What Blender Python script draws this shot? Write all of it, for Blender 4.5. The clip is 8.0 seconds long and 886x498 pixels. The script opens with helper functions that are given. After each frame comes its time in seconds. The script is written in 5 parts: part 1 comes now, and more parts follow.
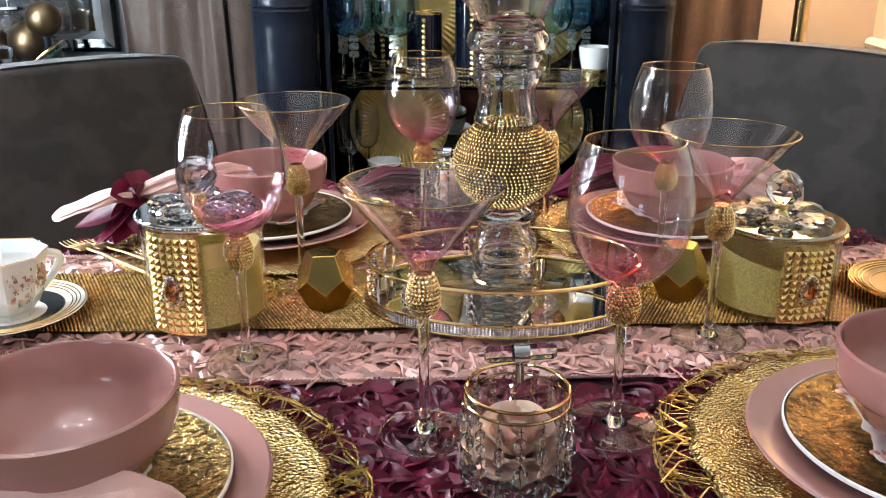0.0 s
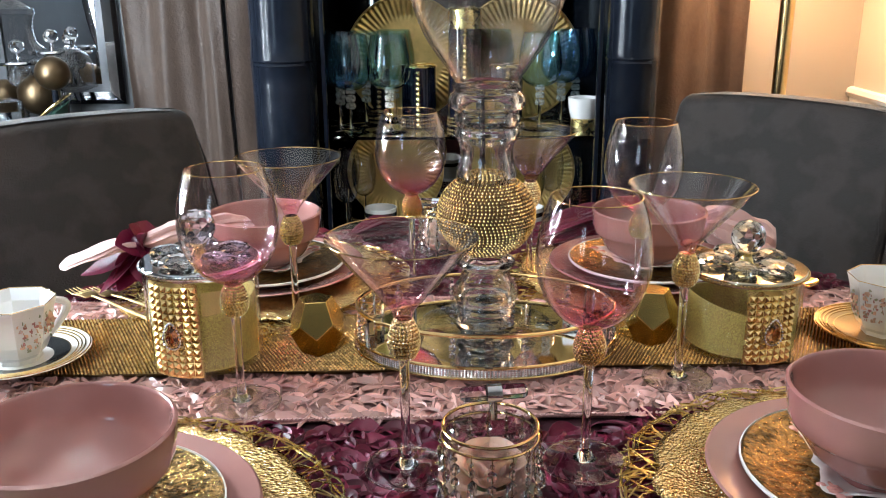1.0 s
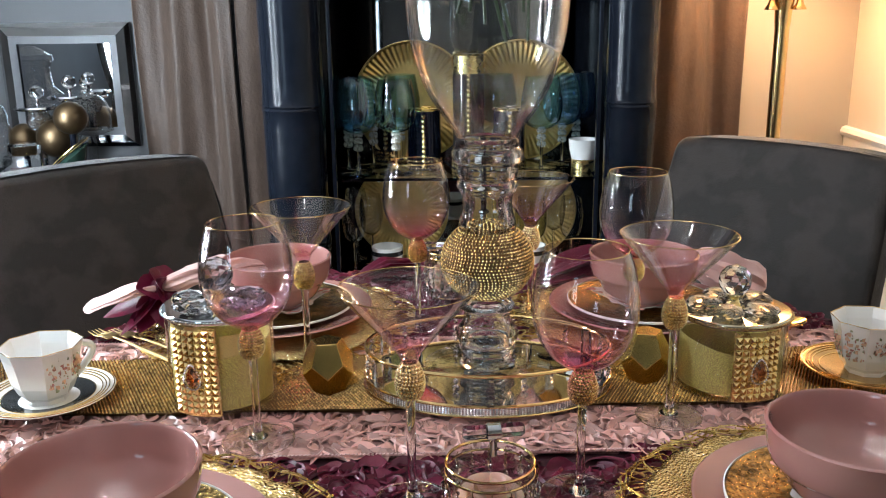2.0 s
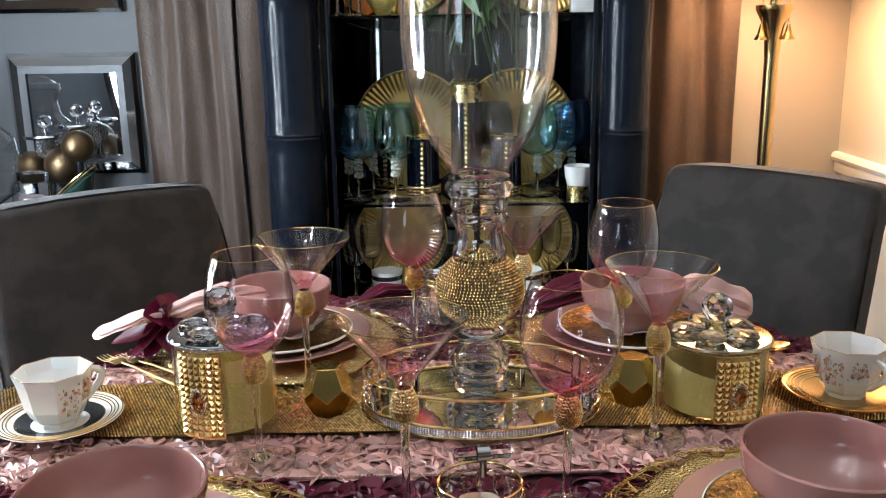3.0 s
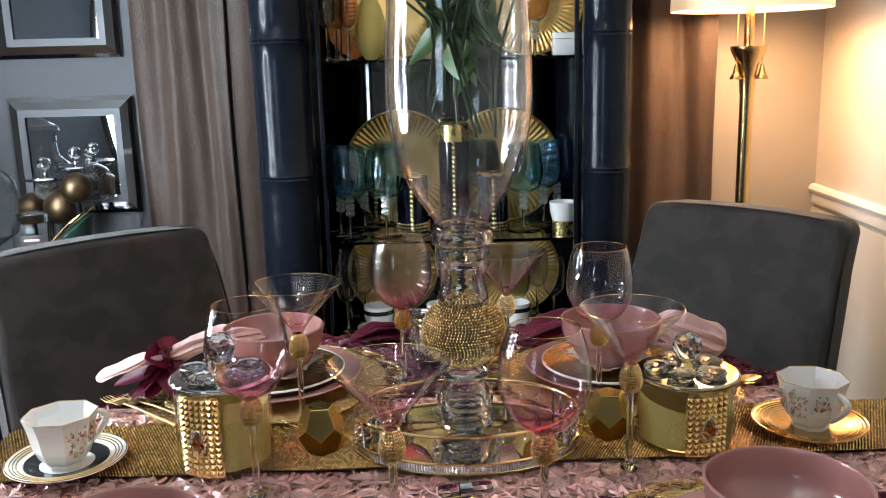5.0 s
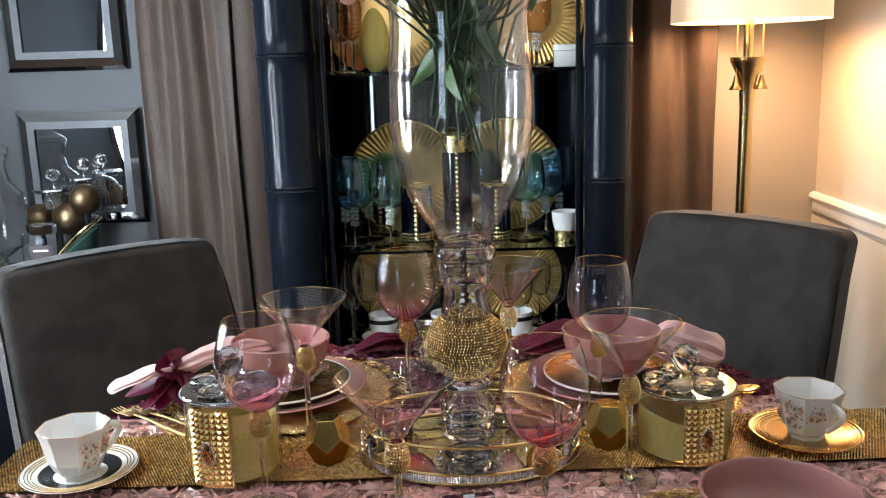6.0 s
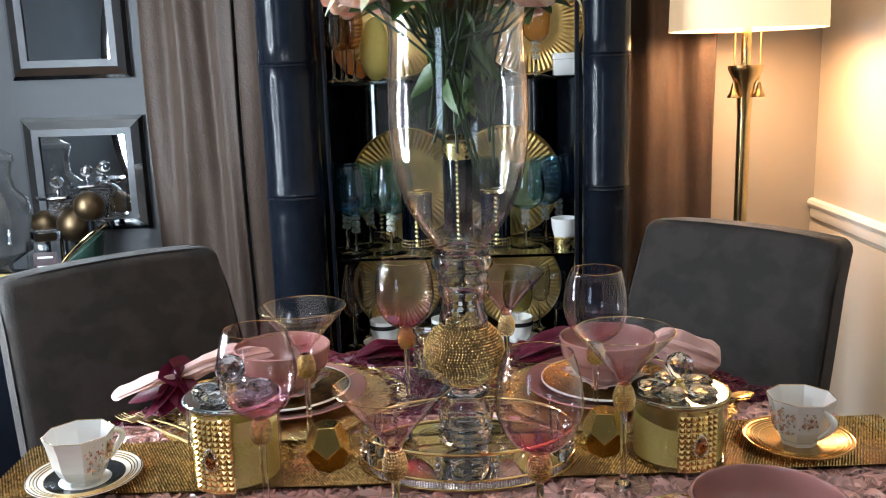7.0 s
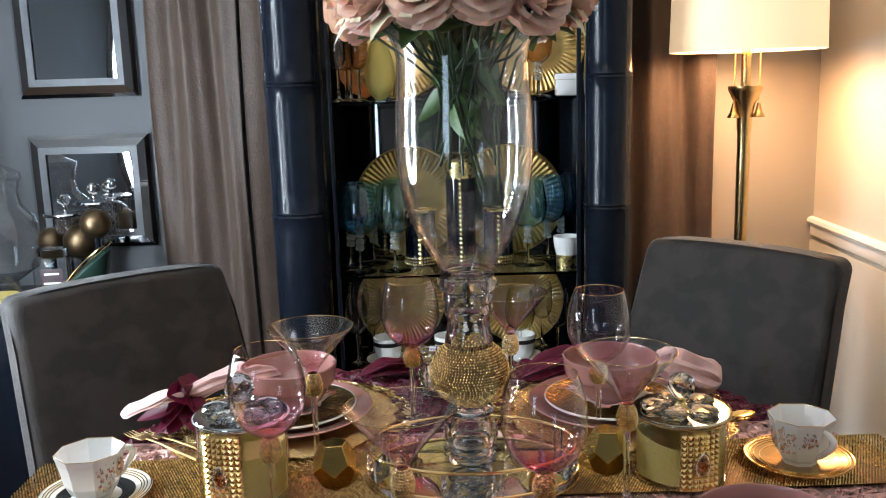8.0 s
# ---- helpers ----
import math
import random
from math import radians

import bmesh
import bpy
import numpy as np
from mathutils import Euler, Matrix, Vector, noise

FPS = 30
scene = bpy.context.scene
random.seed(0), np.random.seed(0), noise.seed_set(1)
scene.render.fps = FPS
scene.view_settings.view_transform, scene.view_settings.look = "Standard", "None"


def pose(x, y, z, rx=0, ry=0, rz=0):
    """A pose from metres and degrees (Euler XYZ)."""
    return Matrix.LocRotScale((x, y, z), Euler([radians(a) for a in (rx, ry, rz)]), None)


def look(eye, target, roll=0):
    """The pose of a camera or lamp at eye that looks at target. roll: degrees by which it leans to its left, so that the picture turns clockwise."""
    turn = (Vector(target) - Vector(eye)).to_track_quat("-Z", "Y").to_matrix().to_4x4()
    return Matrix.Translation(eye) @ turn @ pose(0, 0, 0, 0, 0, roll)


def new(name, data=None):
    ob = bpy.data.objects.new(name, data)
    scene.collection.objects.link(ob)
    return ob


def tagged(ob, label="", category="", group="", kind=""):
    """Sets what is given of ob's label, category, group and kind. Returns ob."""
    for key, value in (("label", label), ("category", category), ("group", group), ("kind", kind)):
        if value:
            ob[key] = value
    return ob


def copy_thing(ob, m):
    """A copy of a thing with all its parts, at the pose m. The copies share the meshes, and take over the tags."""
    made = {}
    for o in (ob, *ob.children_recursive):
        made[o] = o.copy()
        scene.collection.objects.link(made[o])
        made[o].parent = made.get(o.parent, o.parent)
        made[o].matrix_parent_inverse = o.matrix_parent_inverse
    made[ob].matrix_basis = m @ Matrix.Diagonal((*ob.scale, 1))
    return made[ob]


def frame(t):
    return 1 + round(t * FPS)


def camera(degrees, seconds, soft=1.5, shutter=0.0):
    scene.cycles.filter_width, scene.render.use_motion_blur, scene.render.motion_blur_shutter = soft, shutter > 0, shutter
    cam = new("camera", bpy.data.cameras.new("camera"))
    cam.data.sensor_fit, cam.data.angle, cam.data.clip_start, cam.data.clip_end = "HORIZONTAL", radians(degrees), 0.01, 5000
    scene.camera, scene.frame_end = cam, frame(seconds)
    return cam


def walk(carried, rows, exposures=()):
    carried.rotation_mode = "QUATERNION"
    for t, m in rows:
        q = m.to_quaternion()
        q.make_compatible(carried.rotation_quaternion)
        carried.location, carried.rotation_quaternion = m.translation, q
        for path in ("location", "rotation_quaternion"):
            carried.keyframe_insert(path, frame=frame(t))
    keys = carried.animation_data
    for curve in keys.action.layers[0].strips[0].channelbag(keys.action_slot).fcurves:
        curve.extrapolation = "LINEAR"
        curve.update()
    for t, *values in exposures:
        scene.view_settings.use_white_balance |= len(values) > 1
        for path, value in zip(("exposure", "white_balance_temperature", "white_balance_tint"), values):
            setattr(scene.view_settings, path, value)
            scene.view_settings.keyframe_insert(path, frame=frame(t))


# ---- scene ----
cam = camera(53.4, 8.0, soft=1.0)
PATH = [
    (0, (0.01, 0.031, 1.15), (-0.004, 1.911, 0.467), -0.1),
    (0.5, (0.021, 0.004, 1.159), (0.007, 1.898, 0.518), -0.2),
    (1, (0.03, -0.022, 1.173), (0.011, 1.888, 0.583), -0.4),
    (1.5, (0.033, -0.049, 1.188), (0.005, 1.874, 0.638), -0.5),
    (2.8, (0.039, -0.113, 1.226), (0.004, 1.828, 0.741), -1.0),
    (3, (0.044, -0.12, 1.228), (0.007, 1.822, 0.752), -0.9),
    (3.5, (0.052, -0.139, 1.239), (0.017, 1.808, 0.783), -1.1),
    (4, (0.054, -0.155, 1.25), (0.028, 1.796, 0.81), -1.2),
    (4.5, (0.055, -0.167, 1.258), (0.035, 1.786, 0.829), -1.3),
    (5, (0.057, -0.181, 1.269), (0.035, 1.775, 0.849), -1.5),
    (6.5, (0.062, -0.216, 1.296), (0.028, 1.742, 0.888), -1.8),
    (7, (0.066, -0.225, 1.302), (0.029, 1.734, 0.899), -1.8),
    (7.5, (0.064, -0.235, 1.31), (0.024, 1.726, 0.922), -1.7),
    (8, (0.059, -0.245, 1.316), (0.022, 1.72, 0.945), -1.7),
]
walk(cam, [(t, look(eye, target, roll)) for t, eye, target, roll in PATH],
     exposures=[(0.0, 0.56), (1.0, 0.47), (1.5, 0.37), (3.0, 0.16), (4.5, 0.08), (8.0, 0.06)])

# world, lamps and exposure
world = bpy.data.worlds.new("world")
scene.world = world
world.use_nodes = True
world.node_tree.nodes["Background"].inputs[0].default_value = (0.5, 0.55, 0.65, 1)
world.node_tree.nodes["Background"].inputs[1].default_value = 0.25

TABLE = 0.762            # top of the tablecloth
CX, CY = 0.060, 0.865     # middle of the round table
WALL_Y, WALL_X = 2.55, 1.190


# ---- geometry helpers ----
class Geo:
    """Collects vertices and faces of one mesh."""

    def __init__(self):
        self.v, self.f = [], []

    def add(self, verts, faces, m=None):
        n = len(self.v)
        self.v += [tuple(m @ Vector(p)) for p in verts] if m is not None else [tuple(p) for p in verts]
        self.f += [tuple(i + n for i in f) for f in faces]
        return self

    def lathe(self, prof, n=48, m=None, loop=False, sx=1.0, sy=1.0):
        verts, faces, k = [], [], len(prof)
        for i in range(n):
            a = 2 * math.pi * i / n
            c, s = math.cos(a), math.sin(a)
            verts += [(max(r, 1e-5) * c * sx, max(r, 1e-5) * s * sy, z) for r, z in prof]
        for i in range(n):
            j = (i + 1) % n
            for q in range(k if loop else k - 1):
                w = (q + 1) % k
                faces.append((i * k + q, j * k + q, j * k + w, i * k + w))
        return self.add(verts, faces, m)

    def tube(self, pts, r, n=6, m=None, closed=False):
        pts = [Vector(p) for p in pts]
        rs = list(r) if hasattr(r, "__len__") else [r] * len(pts)
        verts, faces, k = [], [], len(pts)
        side = None
        for i, p in enumerate(pts):
            a = pts[(i - 1) % k] if closed or i else pts[0]
            b = pts[(i + 1) % k] if closed or i < k - 1 else pts[-1]
            d = (b - a).normalized()
            if side is None:
                side = d.orthogonal().normalized()
            side = (side - d * side.dot(d))
            side = side.normalized() if side.length > 1e-6 else d.orthogonal().normalized()
            up = d.cross(side)
            for q in range(n):
                t = 2 * math.pi * q / n
                verts.append(p + (side * math.cos(t) + up * math.sin(t)) * rs[i])
        for i in range(k if closed else k - 1):
            j = (i + 1) % k
            for q in range(n):
                w = (q + 1) % n
                faces.append((i * n + q, i * n + w, j * n + w, j * n + q))
        if not closed:
            faces.append(tuple(range(n - 1, -1, -1)))
            faces.append(tuple((k - 1) * n + q for q in range(n)))
        return self.add(verts, faces, m)

    def bm(self, b, m=None):
        b.verts.index_update()
        self.add([v.co[:] for v in b.verts], [[v.index for v in f.verts] for f in b.faces], m)
        b.free()
        return self

    def box(self, sx, sy, sz, bevel=0.0, seg=2, m=None):
        b = bmesh.new()
        bmesh.ops.create_cube(b, size=1, matrix=Matrix.Diagonal((sx, sy, sz, 1)))
        if bevel:
            bmesh.ops.bevel(b, geom=b.edges[:], offset=bevel, segments=seg, profile=0.5, affect="EDGES")
        return self.bm(b, m)

    def ico(self, r, sub=2, m=None):
        b = bmesh.new()
        bmesh.ops.create_icosphere(b, subdivisions=sub, radius=r)
        return self.bm(b, m)

    def sheet(self, fn, nu, nv, closed_u=False):
        """A grid of points fn(u, v), u and v from 0 to 1."""
        verts = [fn(i / (nu if closed_u else nu - 1), j / (nv - 1)) for i in range(nu) for j in range(nv)]
        faces = []
        for i in range(nu if closed_u else nu - 1):
            a = (i + 1) % nu
            for j in range(nv - 1):
                faces.append((i * nv + j, a * nv + j, a * nv + j + 1, i * nv + j + 1))
        return self.add(verts, faces)


def curve(pts, n):
    """A smooth line through the points of a profile."""
    p = [pts[0]] + list(pts) + [pts[-1]]
    out = []
    for i in range(1, len(p) - 2):
        for k in range(n):
            t = k / n
            out.append(tuple(max(0.0, 0.5 * (2 * p[i][c] + (p[i + 1][c] - p[i - 1][c]) * t + (2 * p[i - 1][c] - 5 * p[i][c] + 4 * p[i + 1][c] - p[i + 2][c]) * t * t + (3 * p[i][c] - p[i - 1][c] - 3 * p[i + 1][c] + p[i + 2][c]) * t ** 3)) for c in (0, 1)))
    return out + [tuple(pts[-1])]


def part(name, geo, material, parent=None, label="", smooth=True, kind=""):
    me = bpy.data.meshes.new(name)
    me.from_pydata(geo.v, [], geo.f)
    b = bmesh.new()
    b.from_mesh(me)
    bmesh.ops.recalc_face_normals(b, faces=b.faces[:])
    b.to_mesh(me)
    b.free()
    if smooth:
        me.polygons.foreach_set("use_smooth", [True] * len(me.polygons))
        if smooth != "all":
            me.set_sharp_from_angle(angle=radians(40))
    me.materials.append(material)
    ob = new(name, me)
    if parent is not None:
        ob.parent = parent
    return tagged(ob, label=label, kind=kind)


def thing(name, m, label, category, group="", kind=""):
    ob = new(name)
    ob.empty_display_size = 0.05
    ob.matrix_basis = m
    return tagged(ob, label, category, group, kind)


def structure(name, geo, material, label="", category="", smooth=True):
    ob = part(name, geo, material, None, label, smooth, "structure")
    return tagged(ob, category=category or name.split("_")[0])


# ---- materials ----
def mat(name, col, rough=0.5, metal=0.0, var=0.12, scale=25.0, bump=0.0, bscale=None, rvar=0.1, sharp=0.2, bdist=0.002, fine=False, cells=False, **kw):
    """A surface with colour and gloss that vary at two scales, and fine relief."""
    m = bpy.data.materials.new(name)
    m.use_nodes = True
    nt = m.node_tree
    b = nt.nodes["Principled BSDF"]
    tc = nt.nodes.new("ShaderNodeTexCoord")
    n1 = nt.nodes.new("ShaderNodeTexNoise")
    n1.inputs["Scale"].default_value, n1.inputs["Detail"].default_value = scale, 6
    n2 = nt.nodes.new("ShaderNodeTexNoise")
    n2.inputs["Scale"].default_value, n2.inputs["Detail"].default_value = scale * 0.17, 2
    add = nt.nodes.new("ShaderNodeMath")
    add.operation = "ADD"
    half = nt.nodes.new("ShaderNodeMath")
    half.operation, half.inputs[1].default_value = "MULTIPLY", 0.5
    ramp = nt.nodes.new("ShaderNodeValToRGB")
    e = ramp.color_ramp.elements
    e[0].position, e[1].position = 0.5 - sharp, 0.5 + sharp
    e[0].color = (*[c * (1 - var) for c in col], 1)
    e[1].color = (*[min(1, c * (1 + var)) for c in col], 1)
    for n in (n1, n2):
        nt.links.new(tc.outputs["Object"], n.inputs["Vector"])
    nt.links.new(n1.outputs[0], add.inputs[0])
    nt.links.new(n2.outputs[0], add.inputs[1])
    nt.links.new(add.outputs[0], half.inputs[0])
    nt.links.new((n1 if fine else half).outputs[0], ramp.inputs[0])
    nt.links.new(ramp.outputs[0], b.inputs["Base Color"])
    b.inputs["Metallic"].default_value = metal
    if rvar:
        mr = nt.nodes.new("ShaderNodeMapRange")
        mr.inputs[1].default_value, mr.inputs[2].default_value = 0.3, 0.7
        mr.inputs[3].default_value, mr.inputs[4].default_value = rough * (1 - rvar), min(1, rough * (1 + rvar))
        nt.links.new(n1.outputs[0], mr.inputs[0])
        nt.links.new(mr.outputs[0], b.inputs["Roughness"])
    else:
        b.inputs["Roughness"].default_value = rough
    if bump:
        nb = nt.nodes.new("ShaderNodeTexVoronoi" if cells else "ShaderNodeTexNoise")
        nb.inputs["Scale"].default_value, nb.inputs["Detail"].default_value = bscale or scale * 8, 0.5 if cells else 4
        bp = nt.nodes.new("ShaderNodeBump")
        bp.inputs["Strength"].default_value, bp.inputs["Distance"].default_value = bump, bdist
        nt.links.new(tc.outputs["Object"], nb.inputs["Vector"])
        nt.links.new(nb.outputs[0], bp.inputs["Height"])
        nt.links.new(bp.outputs[0], b.inputs["Normal"])
    for key, value in kw.items():
        b.inputs[key.replace("_", " ")].default_value = value
    return m


def glass(name, col=(1, 1, 1), ior=1.47, rough=0.0):
    m = bpy.data.materials.new(name)
    m.use_nodes = True
    b = m.node_tree.nodes["Principled BSDF"]
    b.inputs["Base Color"].default_value = (*col, 1)
    b.inputs["Roughness"].default_value = rough
    b.inputs["IOR"].default_value = ior
    b.inputs["Transmission Weight"].default_value = 1.0
    return m


def thin_glass(name, col=(0.985, 0.985, 0.985), gloss=0.045):
    """Thin blown glass: clear straight on, glossy at a glance."""
    m = bpy.data.materials.new(name)
    m.use_nodes = True
    nt = m.node_tree
    nt.nodes.remove(nt.nodes["Principled BSDF"])
    out = nt.nodes["Material Output"]
    tr, gl, mix = nt.nodes.new("ShaderNodeBsdfTransparent"), nt.nodes.new("ShaderNodeBsdfGlossy"), nt.nodes.new("ShaderNodeMixShader")
    tr.inputs[0].default_value = (*col, 1)
    gl.inputs["Roughness"].default_value = 0.0
    lw, pw, ma = nt.nodes.new("ShaderNodeLayerWeight"), nt.nodes.new("ShaderNodeMath"), nt.nodes.new("ShaderNodeMath")
    lw.inputs[0].default_value = 0.5
    pw.operation, pw.inputs[1].default_value = "POWER", 3.2
    ma.operation, ma.inputs[1].default_value, ma.inputs[2].default_value = "MULTIPLY_ADD", 0.9, gloss
    nt.links.new(lw.outputs["Facing"], pw.inputs[0])
    nt.links.new(pw.outputs[0], ma.inputs[0])
    nt.links.new(ma.outputs[0], mix.inputs[0])
    nt.links.new(tr.outputs[0], mix.inputs[1])
    nt.links.new(gl.outputs[0], mix.inputs[2])
    nt.links.new(mix.outputs[0], out.inputs[0])
    return m


def ombre(name, low, z0, z1, high=(0.99, 0.985, 0.988)):
    """Thin glass dyed from the colour low at height z0 to nearly clear at z1."""
    m = thin_glass(name, gloss=0.03)
    nt = m.node_tree
    tc, sep = nt.nodes.new("ShaderNodeTexCoord"), nt.nodes.new("ShaderNodeSeparateXYZ")
    mr, ramp = nt.nodes.new("ShaderNodeMapRange"), nt.nodes.new("ShaderNodeValToRGB")
    mr.inputs[1].default_value, mr.inputs[2].default_value = z0, z1
    e = ramp.color_ramp.elements
    e[0].color, e[1].color = (*low, 1), (*high, 1)
    mid = e.new(0.35)
    mid.color = (*[0.35 * a + 0.65 * c for a, c in zip(low, high)], 1)
    nt.links.new(tc.outputs["Object"], sep.inputs[0])
    nt.links.new(sep.outputs[2], mr.inputs[0])
    nt.links.new(mr.outputs[0], ramp.inputs[0])
    nt.links.new(ramp.outputs[0], [n for n in nt.nodes if n.type == "BSDF_TRANSPARENT"][0].inputs[0])
    return m


def glow(name, col, strength):
    m = bpy.data.materials.new(name)
    m.use_nodes = True
    b = m.node_tree.nodes["Principled BSDF"]
    b.inputs["Base Color"].default_value = (*col, 1)
    b.inputs["Emission Color"].default_value = (*col, 1)
    b.inputs["Emission Strength"].default_value = strength
    return m


def island_tint(m, spread=0.5):
    """Let every loose piece of a mesh differ a little in lightness."""
    nt = m.node_tree
    b = nt.nodes["Principled BSDF"]
    src = b.inputs["Base Color"].links[0].from_socket
    g, mr = nt.nodes.new("ShaderNodeNewGeometry"), nt.nodes.new("ShaderNodeMapRange")
    mr.inputs[3].default_value, mr.inputs[4].default_value = 1 - spread, 1 + spread
    mul = nt.nodes.new("ShaderNodeVectorMath")
    mul.operation = "SCALE"
    nt.links.new(g.outputs["Random Per Island"], mr.inputs[0])
    nt.links.new(src, mul.inputs[0])
    nt.links.new(mr.outputs[0], mul.inputs["Scale"])
    nt.links.new(mul.outputs[0], b.inputs["Base Color"])
    return m


WALL = mat("wall_paint", (0.112, 0.115, 0.122), 0.75, var=0.04, scale=6, bump=0.12, bscale=220)
CREAM = mat("cream_paint", (0.60, 0.55, 0.47), 0.7, var=0.03, scale=6, bump=0.1, bscale=220)
# north wall near the lamp: warm lamplight put into the paint colour
LAMPLIT_WALL = mat("lamplit_wall_paint", (0.36, 0.325, 0.28), 0.72, var=0.03, scale=6, bump=0.1, bscale=220)
TRIM = mat("white_trim_paint", (0.80, 0.79, 0.76), 0.45, var=0.03, scale=9, bump=0.05)
CEIL = mat("ceiling_paint", (0.78, 0.77, 0.75), 0.85, var=0.03, scale=5, bump=0.15, bscale=150)
FLOOR = mat("dark_wood", (0.13, 0.075, 0.045), 0.4, var=0.3, scale=9, bump=0.1)
VELVET = mat("grey_velvet", (0.0285, 0.0222, 0.0195), 0.75, var=0.28, scale=13, sharp=0.06, fine=True, bump=0.5, bscale=300, Sheen_Weight=0.24, Sheen_Roughness=0.3, Specular_IOR_Level=0.28)
CURTAIN = mat("taupe_curtain", (0.074, 0.049, 0.037), 0.5, var=0.16, scale=60, bump=0.7, bscale=130, Sheen_Weight=0.10, Specular_IOR_Level=0.25)
NAVY = mat("black_lacquer", (0.0065, 0.0085, 0.0135), 0.2, var=0.3, scale=30, bump=0.08, bscale=60, rvar=0.3, Specular_IOR_Level=0.18)
SMOKED = mat("smoked_mirror", (0.33, 0.33, 0.32), 0.04, 1.0, var=0.1, scale=5)
MIRROR = mat("mirror", (0.86, 0.87, 0.88), 0.015, 1.0, var=0.03, scale=4)
SILVER_LIP = mat("silver_paint", (0.125, 0.13, 0.14), 0.5, 0.0, var=0.10, scale=30, bump=0.05)
CHROME = mat("chrome", (0.60, 0.61, 0.63), 0.12, 1.0, var=0.08)
GOLD = mat("polished_gold", (0.84, 0.60, 0.26), 0.14, 1.0, var=0.1, scale=40, rvar=0.4)
SATIN_GOLD = mat("satin_gold", (0.82, 0.64, 0.28), 0.27, 1.0, var=0.12, scale=60, bump=0.1, bscale=300)
BRASS = mat("antique_brass", (0.52, 0.35, 0.15), 0.24, 1.0, var=0.06, scale=30, rvar=0.1)
FOIL = mat("gold_foil_glaze", (0.34, 0.205, 0.070), 0.2, 1.0, var=0.6, scale=170, sharp=0.10, bump=1.0, bscale=150, bdist=0.005)
HAMMERED = mat("hammered_gold", (0.76, 0.57, 0.26), 0.24, 1.0, var=0.25, scale=120, bump=0.8, bscale=330, bdist=0.003, cells=True)
STRASS = island_tint(mat("gold_rhinestone", (0.90, 0.66, 0.33), 0.16, 1.0, var=0.15, scale=200), 0.35)
SILVER_STRASS = island_tint(mat("silver_rhinestone", (0.75, 0.77, 0.8), 0.12, 1.0, var=0.15, scale=200), 0.5)
RUN_STRASS = island_tint(mat("bronze_gold_rhinestone", (0.66, 0.43, 0.17), 0.2, 1.0, var=0.2, scale=200), 0.45)
BALL_STRASS = island_tint(mat("deep_gold_rhinestone", (0.60, 0.40, 0.16), 0.22, 1.0, var=0.2, scale=200), 0.5)
TRAY_MIRROR = mat("tray_mirror", (0.62, 0.61, 0.60), 0.03, 1.0, var=0.04, scale=8)
DARK_MESH = mat("bronze_mesh", (0.16, 0.075, 0.024), 0.45, 0.8, var=0.2)
CHAMPAGNE = mat("champagne_gold", (0.56, 0.51, 0.40), 0.06, 1.0, var=0.06, scale=30)
BRUSHED = mat("brushed_gold", (0.70, 0.50, 0.16), 0.25, 1.0, var=0.08, scale=30)
STEM_SILVER = mat("dull_silver_stones", (0.68, 0.66, 0.58), 0.28, 1.0, var=0.3, scale=200)
AGED_GOLD = mat("aged_gold", (0.62, 0.43, 0.16), 0.34, 1.0, var=0.25, scale=40, bump=0.2, bscale=200)
FLATWARE = mat("brushed_brass", (0.30, 0.20, 0.085), 0.5, 1.0, var=0.1, scale=60)
GLITTER = mat("gold_glitter", (1.0, 0.62, 0.18), 0.40, 0.15, var=0.45, scale=750, sharp=0.12, fine=True, bump=1.0, bscale=900)
GOLD_PAPER = mat("pale_gold_backing", (0.88, 0.65, 0.26), 0.42, 0.2, var=0.12, scale=40)
PINK_CHINA = mat("dusty_pink_glaze", (0.372, 0.178, 0.155), 0.10, var=0.05, scale=18, rvar=0.2, Coat_Weight=0.4, Coat_Roughness=0.05)
WHITE_CHINA = mat("white_porcelain", (0.80, 0.78, 0.75), 0.16, var=0.04, scale=20, Coat_Weight=0.4)
BLACK_GLAZE = mat("black_glaze", (0.02, 0.02, 0.02), 0.15, var=0.2)
BURGUNDY = island_tint(mat("burgundy_satin", (0.105, 0.005, 0.023), 0.36, var=0.3, scale=40, bump=0.15, bscale=300, Specular_IOR_Level=0.28), 0.5)
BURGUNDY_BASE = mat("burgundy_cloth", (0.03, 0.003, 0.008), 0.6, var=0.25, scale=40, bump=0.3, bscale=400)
BLUSH = island_tint(mat("blush_satin", (0.58, 0.325, 0.280), 0.30, var=0.15, scale=40, bump=0.15, bscale=300), 0.42)
BLUSH_BASE = mat("blush_cloth", (0.34, 0.18, 0.16), 0.6, var=0.15, scale=60, bump=0.3, bscale=400)
NAPKIN = mat("blush_napkin", (0.68, 0.42, 0.385), 0.45, var=0.1, scale=30, bump=0.3, bscale=500, Sheen_Weight=0.2)
CLEAR = glass("clear_glass")
CRYSTAL = glass("cut_crystal", (0.97, 0.98, 1.0), 1.6)
THIN = thin_glass("blown_glass")
SHELF_GLASS = glass("shelf_glass", (0.82, 0.93, 0.9))
PINK_WINE = ombre("pink_ombre_bowl", (0.985, 0.42, 0.64), 0.126, 0.180, (0.992, 0.972, 0.978))
PINK_MARTINI = ombre("rose_ombre_bowl", (0.97, 0.68, 0.78), 0.138, 0.20, (0.990, 0.968, 0.975))
VASE_GLASS = thin_glass("vase_glass", (0.985, 0.988, 0.985), 0.05)
TEAL = thin_glass("teal_glass", (0.78, 0.94, 0.985), 0.08)
GREEN = thin_glass("green_glass", (0.82, 0.95, 0.95), 0.08)
BLUE = thin_glass("blue_glass", (0.70, 0.85, 0.99), 0.08)
AMBER = thin_glass("amber_glass", (0.96, 0.84, 0.70))
